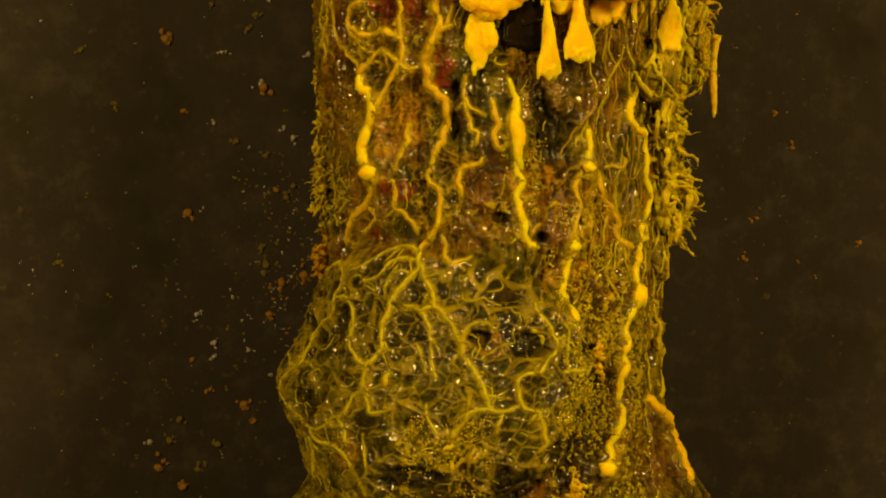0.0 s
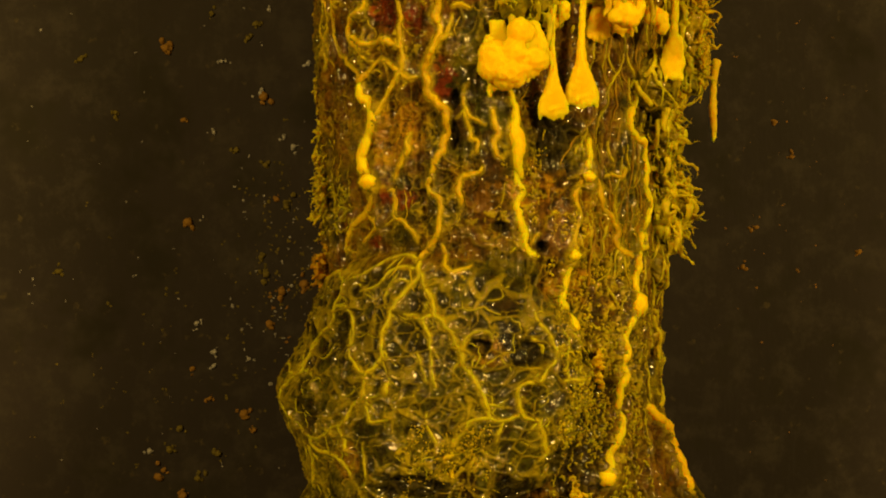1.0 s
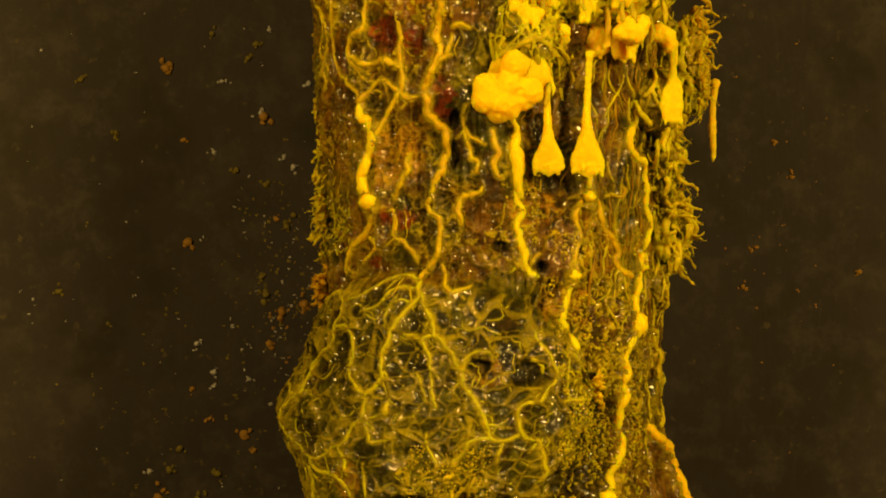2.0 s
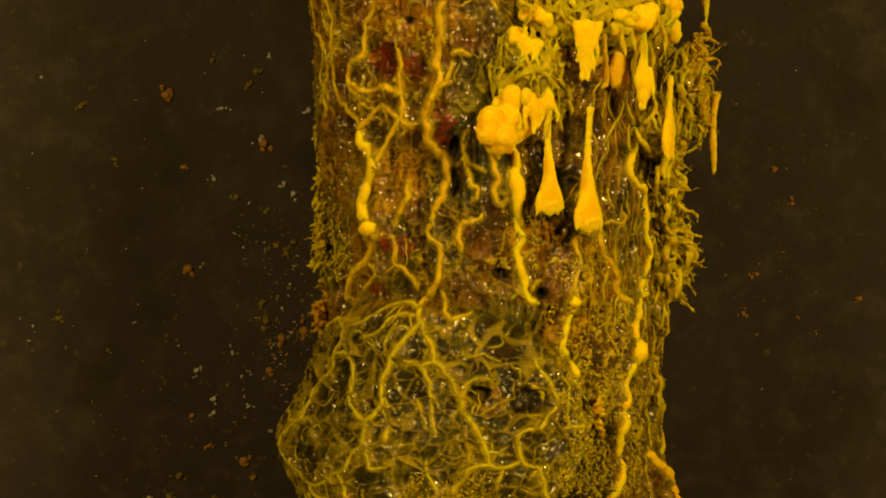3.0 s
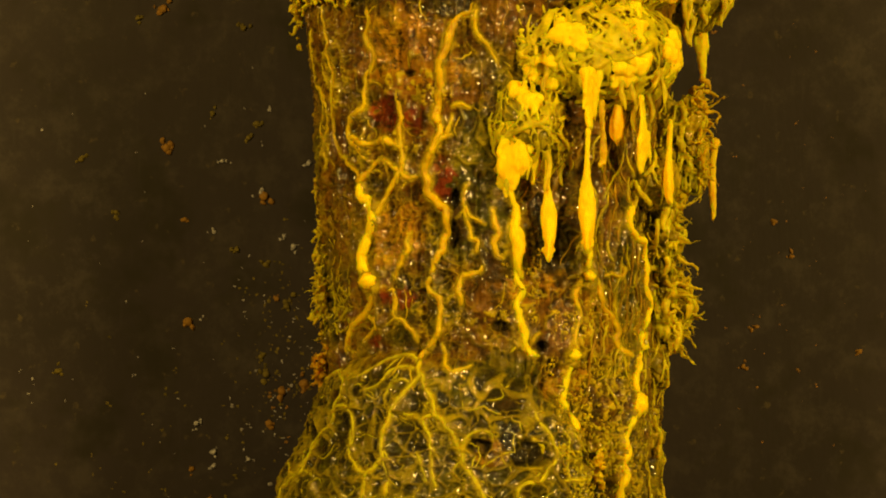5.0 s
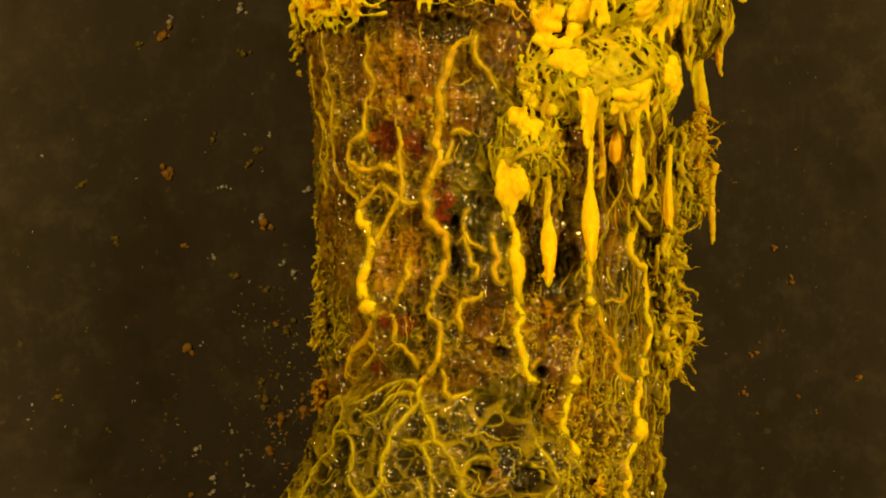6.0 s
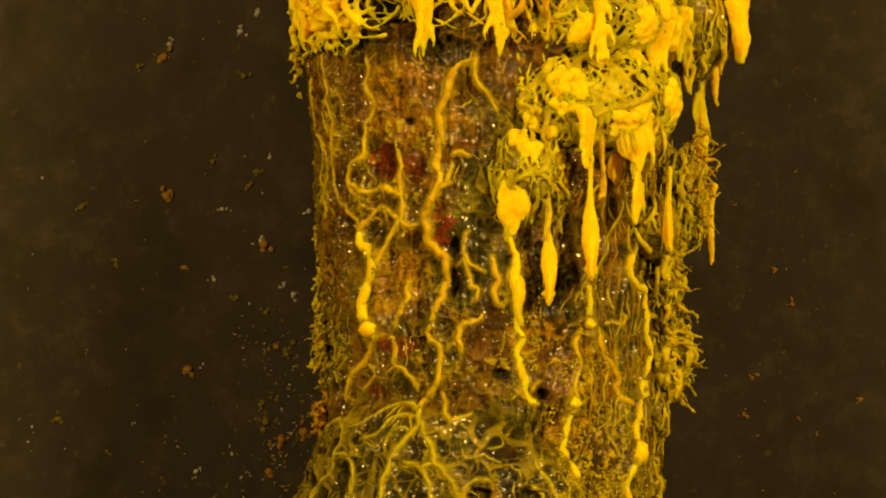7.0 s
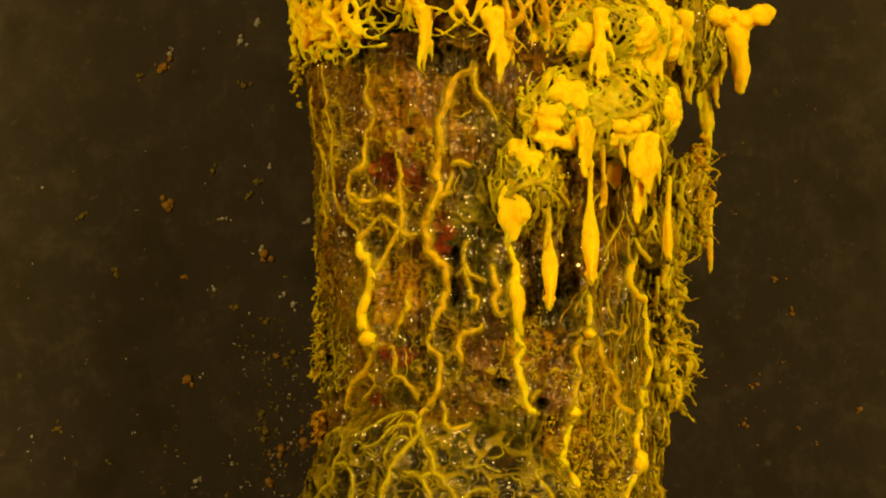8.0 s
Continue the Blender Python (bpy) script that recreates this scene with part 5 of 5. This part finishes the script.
    creep(fan_two, [0, 0.5, 1, 1.5, 2.8, 3.2, 4, 4.6, 5.8, 8], [(14.9, -21.0, 82.0), (14.9, -21.0, 79.8), (15.2, -21.0, 78.0), (15.6, -21.0, 75.3), (15.9, -21.0, 69.9), (15.9, -21.0, 69.4), (15.9, -21.0, 70.2), (15.7, -21.0, 72.0), (16.2, -21.0, 74.3), (16.2, -21.0, 75.8)], [20, 10, 0, 0, 15, 52, 78, 80, 83, 86])
    creep(round_drop, [0, 0.5, 1, 1.5, 2.8, 3.2, 4, 8], [(25.6, -13.0, 83.3), (25.2, -13.0, 82.2), (25.9, -13.0, 81.0), (26.0, -13.0, 79.7), (25.4, -13.0, 77.3), (25.5, -13.0, 77.6), (25.5, -13.0, 78.2), (25.4, -13.0, 78.5)], [0, 0, 0, 0, 55, 72, 82, 86])
    creep(block_drip, [0, 1.5, 2.8, 3.2, 4, 4.6, 5.8, 8], [(15.5, -22.0, 93.7), (15.5, -22.0, 91.2), (15.5, -22.5, 86.0), (15.5, -22.5, 85.5), (15.9, -22.5, 85.1), (16.0, -22.5, 85.8), (15.8, -22.5, 86.8), (15.5, -22.5, 87.2)], [0, 0, 10, 20, 45, 50, 60, 60])
    creep(slim_drip, [0, 1.5, 2.8, 3.2, 4, 4.6, 5.8, 6.6, 8], [(20.7, -19.0, 88.3), (20.3, -19.0, 86.2), (21.9, -19.0, 83.0), (22.0, -19.0, 81.9), (22.0, -19.0, 80.6), (22.0, -19.0, 81.1), (21.5, -19.0, 81.4), (21.3, -19.0, 80.8), (21.5, -19.0, 82.1)], [0, 0, 0, 0, 40, 50, 60, 60, 60])
    creep(thin_drip, [0, 1.5, 2.8, 3.2, 4, 4.6, 5.8, 8], [(18.1, -20.0, 89.5), (18.1, -20.0, 87.0), (17.9, -20.0, 85.2), (17.8, -20.0, 84.4), (17.8, -20.0, 81.9), (17.7, -20.0, 81.7), (17.5, -20.0, 83.6), (17.7, -20.0, 83.9)])
    creep(outer_drip, [0, 2.8, 3.2, 4, 4.6, 5.8, 6.2, 6.6, 7, 7.5, 8], [(31.3, -1.0, 99.5), (31.1, -1.0, 93.7), (30.6, -1.0, 92.4), (31.0, -1.0, 90.9), (30.5, -1.0, 91.8), (30.6, -1.0, 89.1), (30.4, -1.0, 87.4), (30.6, -1.0, 87.3), (30.7, -1.0, 86.7), (31.0, -1.0, 87.0), (31.2, -1.0, 89.3)])
    creep(edge_drip, [0, 0.5, 1, 1.5, 2.8, 4, 8], [(31.8, -1.0, 76.2), (31.7, -1.0, 75.1), (31.8, -1.0, 74.4), (31.7, -1.0, 74.0), (31.8, -1.0, 75.8), (31.8, -1.0, 76.6), (31.4, -1.0, 77.4)])
    creep(short_drip, [0, 4.6, 5.8, 6.2, 6.6, 7, 8], [(32.2, -2.0, 106.0), (32.2, -2.0, 101.1), (32.3, -2.0, 97.3), (32.6, -2.0, 95.9), (32.2, -2.0, 95.4), (32.0, -2.0, 95.6), (32.1, -2.0, 96.5)])
    creep(far_lump, [0, 4.6, 5.8, 6.2, 6.6, 7, 7.5, 8], [(35.9, -4.0, 117.0), (35.6, -4.0, 110.4), (34.9, -4.0, 106.1), (34.6, -4.0, 103.6), (34.3, -4.0, 101.6), (34.5, -4.0, 100.3), (34.3, -4.0, 99.1), (34.5, -4.0, 97.9)])
    creep(left_fan, [0, 4.6, 5.8, 6.4, 7, 8], [(-1.5, -21.5, 108.6), (-1.5, -21.5, 103.9), (-1.2, -21.5, 101.7), (-2.4, -21.5, 100.9), (-2.1, -21.5, 99.1), (-2.0, -21.5, 98.6)], [0, 0, 0, 0, 30, 55])
    creep(mid_fan, [0, 4.6, 5.8, 6.2, 6.6, 7, 7.5, 8], [(6.5, -22.5, 108.4), (6.2, -22.5, 104.7), (5.9, -22.5, 102.9), (5.9, -22.5, 101.2), (6.2, -22.5, 99.8), (6.2, -22.5, 99.0), (6.5, -22.5, 97.8), (6.2, -22.5, 97.1)], [0, 0, 0, 0, 0, 10, 25, 35])
    creep(right_fan, [0, 4.6, 5.8, 6.6, 7, 7.5, 8], [(17.0, -22.5, 107.2), (17.0, -22.5, 103.2), (17.3, -22.5, 100.6), (17.5, -22.5, 99.9), (17.3, -22.5, 99.0), (17.1, -22.5, 98.4), (17.3, -22.5, 98.2)])
    creep(low_fan, [0, 2.8, 4.6, 5.8, 6.2, 6.6, 7, 7.5, 8], [(20.3, -20.0, 97.6), (20.9, -20.0, 94.5), (20.9, -20.0, 92.0), (20.9, -20.0, 89.3), (21.2, -20.0, 88.0), (21.5, -20.0, 87.1), (21.6, -20.0, 86.5), (22.3, -20.0, 86.2), (22.6, -20.0, 85.2)], [0, 0, 0, 0, 0, 0, 5, 25, 35])
    creep(tail_one, [0, 4.6, 5.8, 6.2, 6.6, 7, 8], [(24.3, -17.0, 107.3), (24.3, -17.0, 101.0), (24.4, -17.0, 98.2), (24.3, -17.0, 97.4), (23.9, -17.0, 96.9), (23.8, -17.0, 96.1), (23.3, -17.0, 96.1)])
    creep(tail_two, [0, 4.6, 5.8, 6.2, 6.6, 7, 8], [(27.2, -13.0, 109.1), (27.0, -13.0, 104.0), (27.0, -13.0, 101.8), (27.2, -13.0, 100.7), (27.0, -13.0, 99.5), (26.7, -13.0, 99.4), (26.8, -13.0, 100.1)])
    creep(shade_fan, [0, 0.5, 1, 1.5, 2.8, 4, 5.8, 8], [(17.5, -17.0, 86.0), (17.3, -17.0, 85.6), (17.2, -17.5, 85.3), (17.0, -17.5, 85.2), (17.3, -17.0, 87.7), (17.4, -16.0, 88.2), (17.4, -15.0, 91.0), (17.4, -14.0, 93.0)], [30, 20, 10, 0, 20, 50, 70, 80])
    creep(rear_fan, [0, 0.5, 1, 1.5, 2.8, 4, 8], [(19.0, -16.0, 86.6), (19.3, -16.0, 86.5), (19.8, -16.5, 86.1), (20.2, -17.0, 85.6), (19.5, -17.0, 85.3), (19.4, -17.0, 85.0), (19.1, -16.5, 86.7)], [0, 0, 0, 0, 40, 65, 70])


motions()
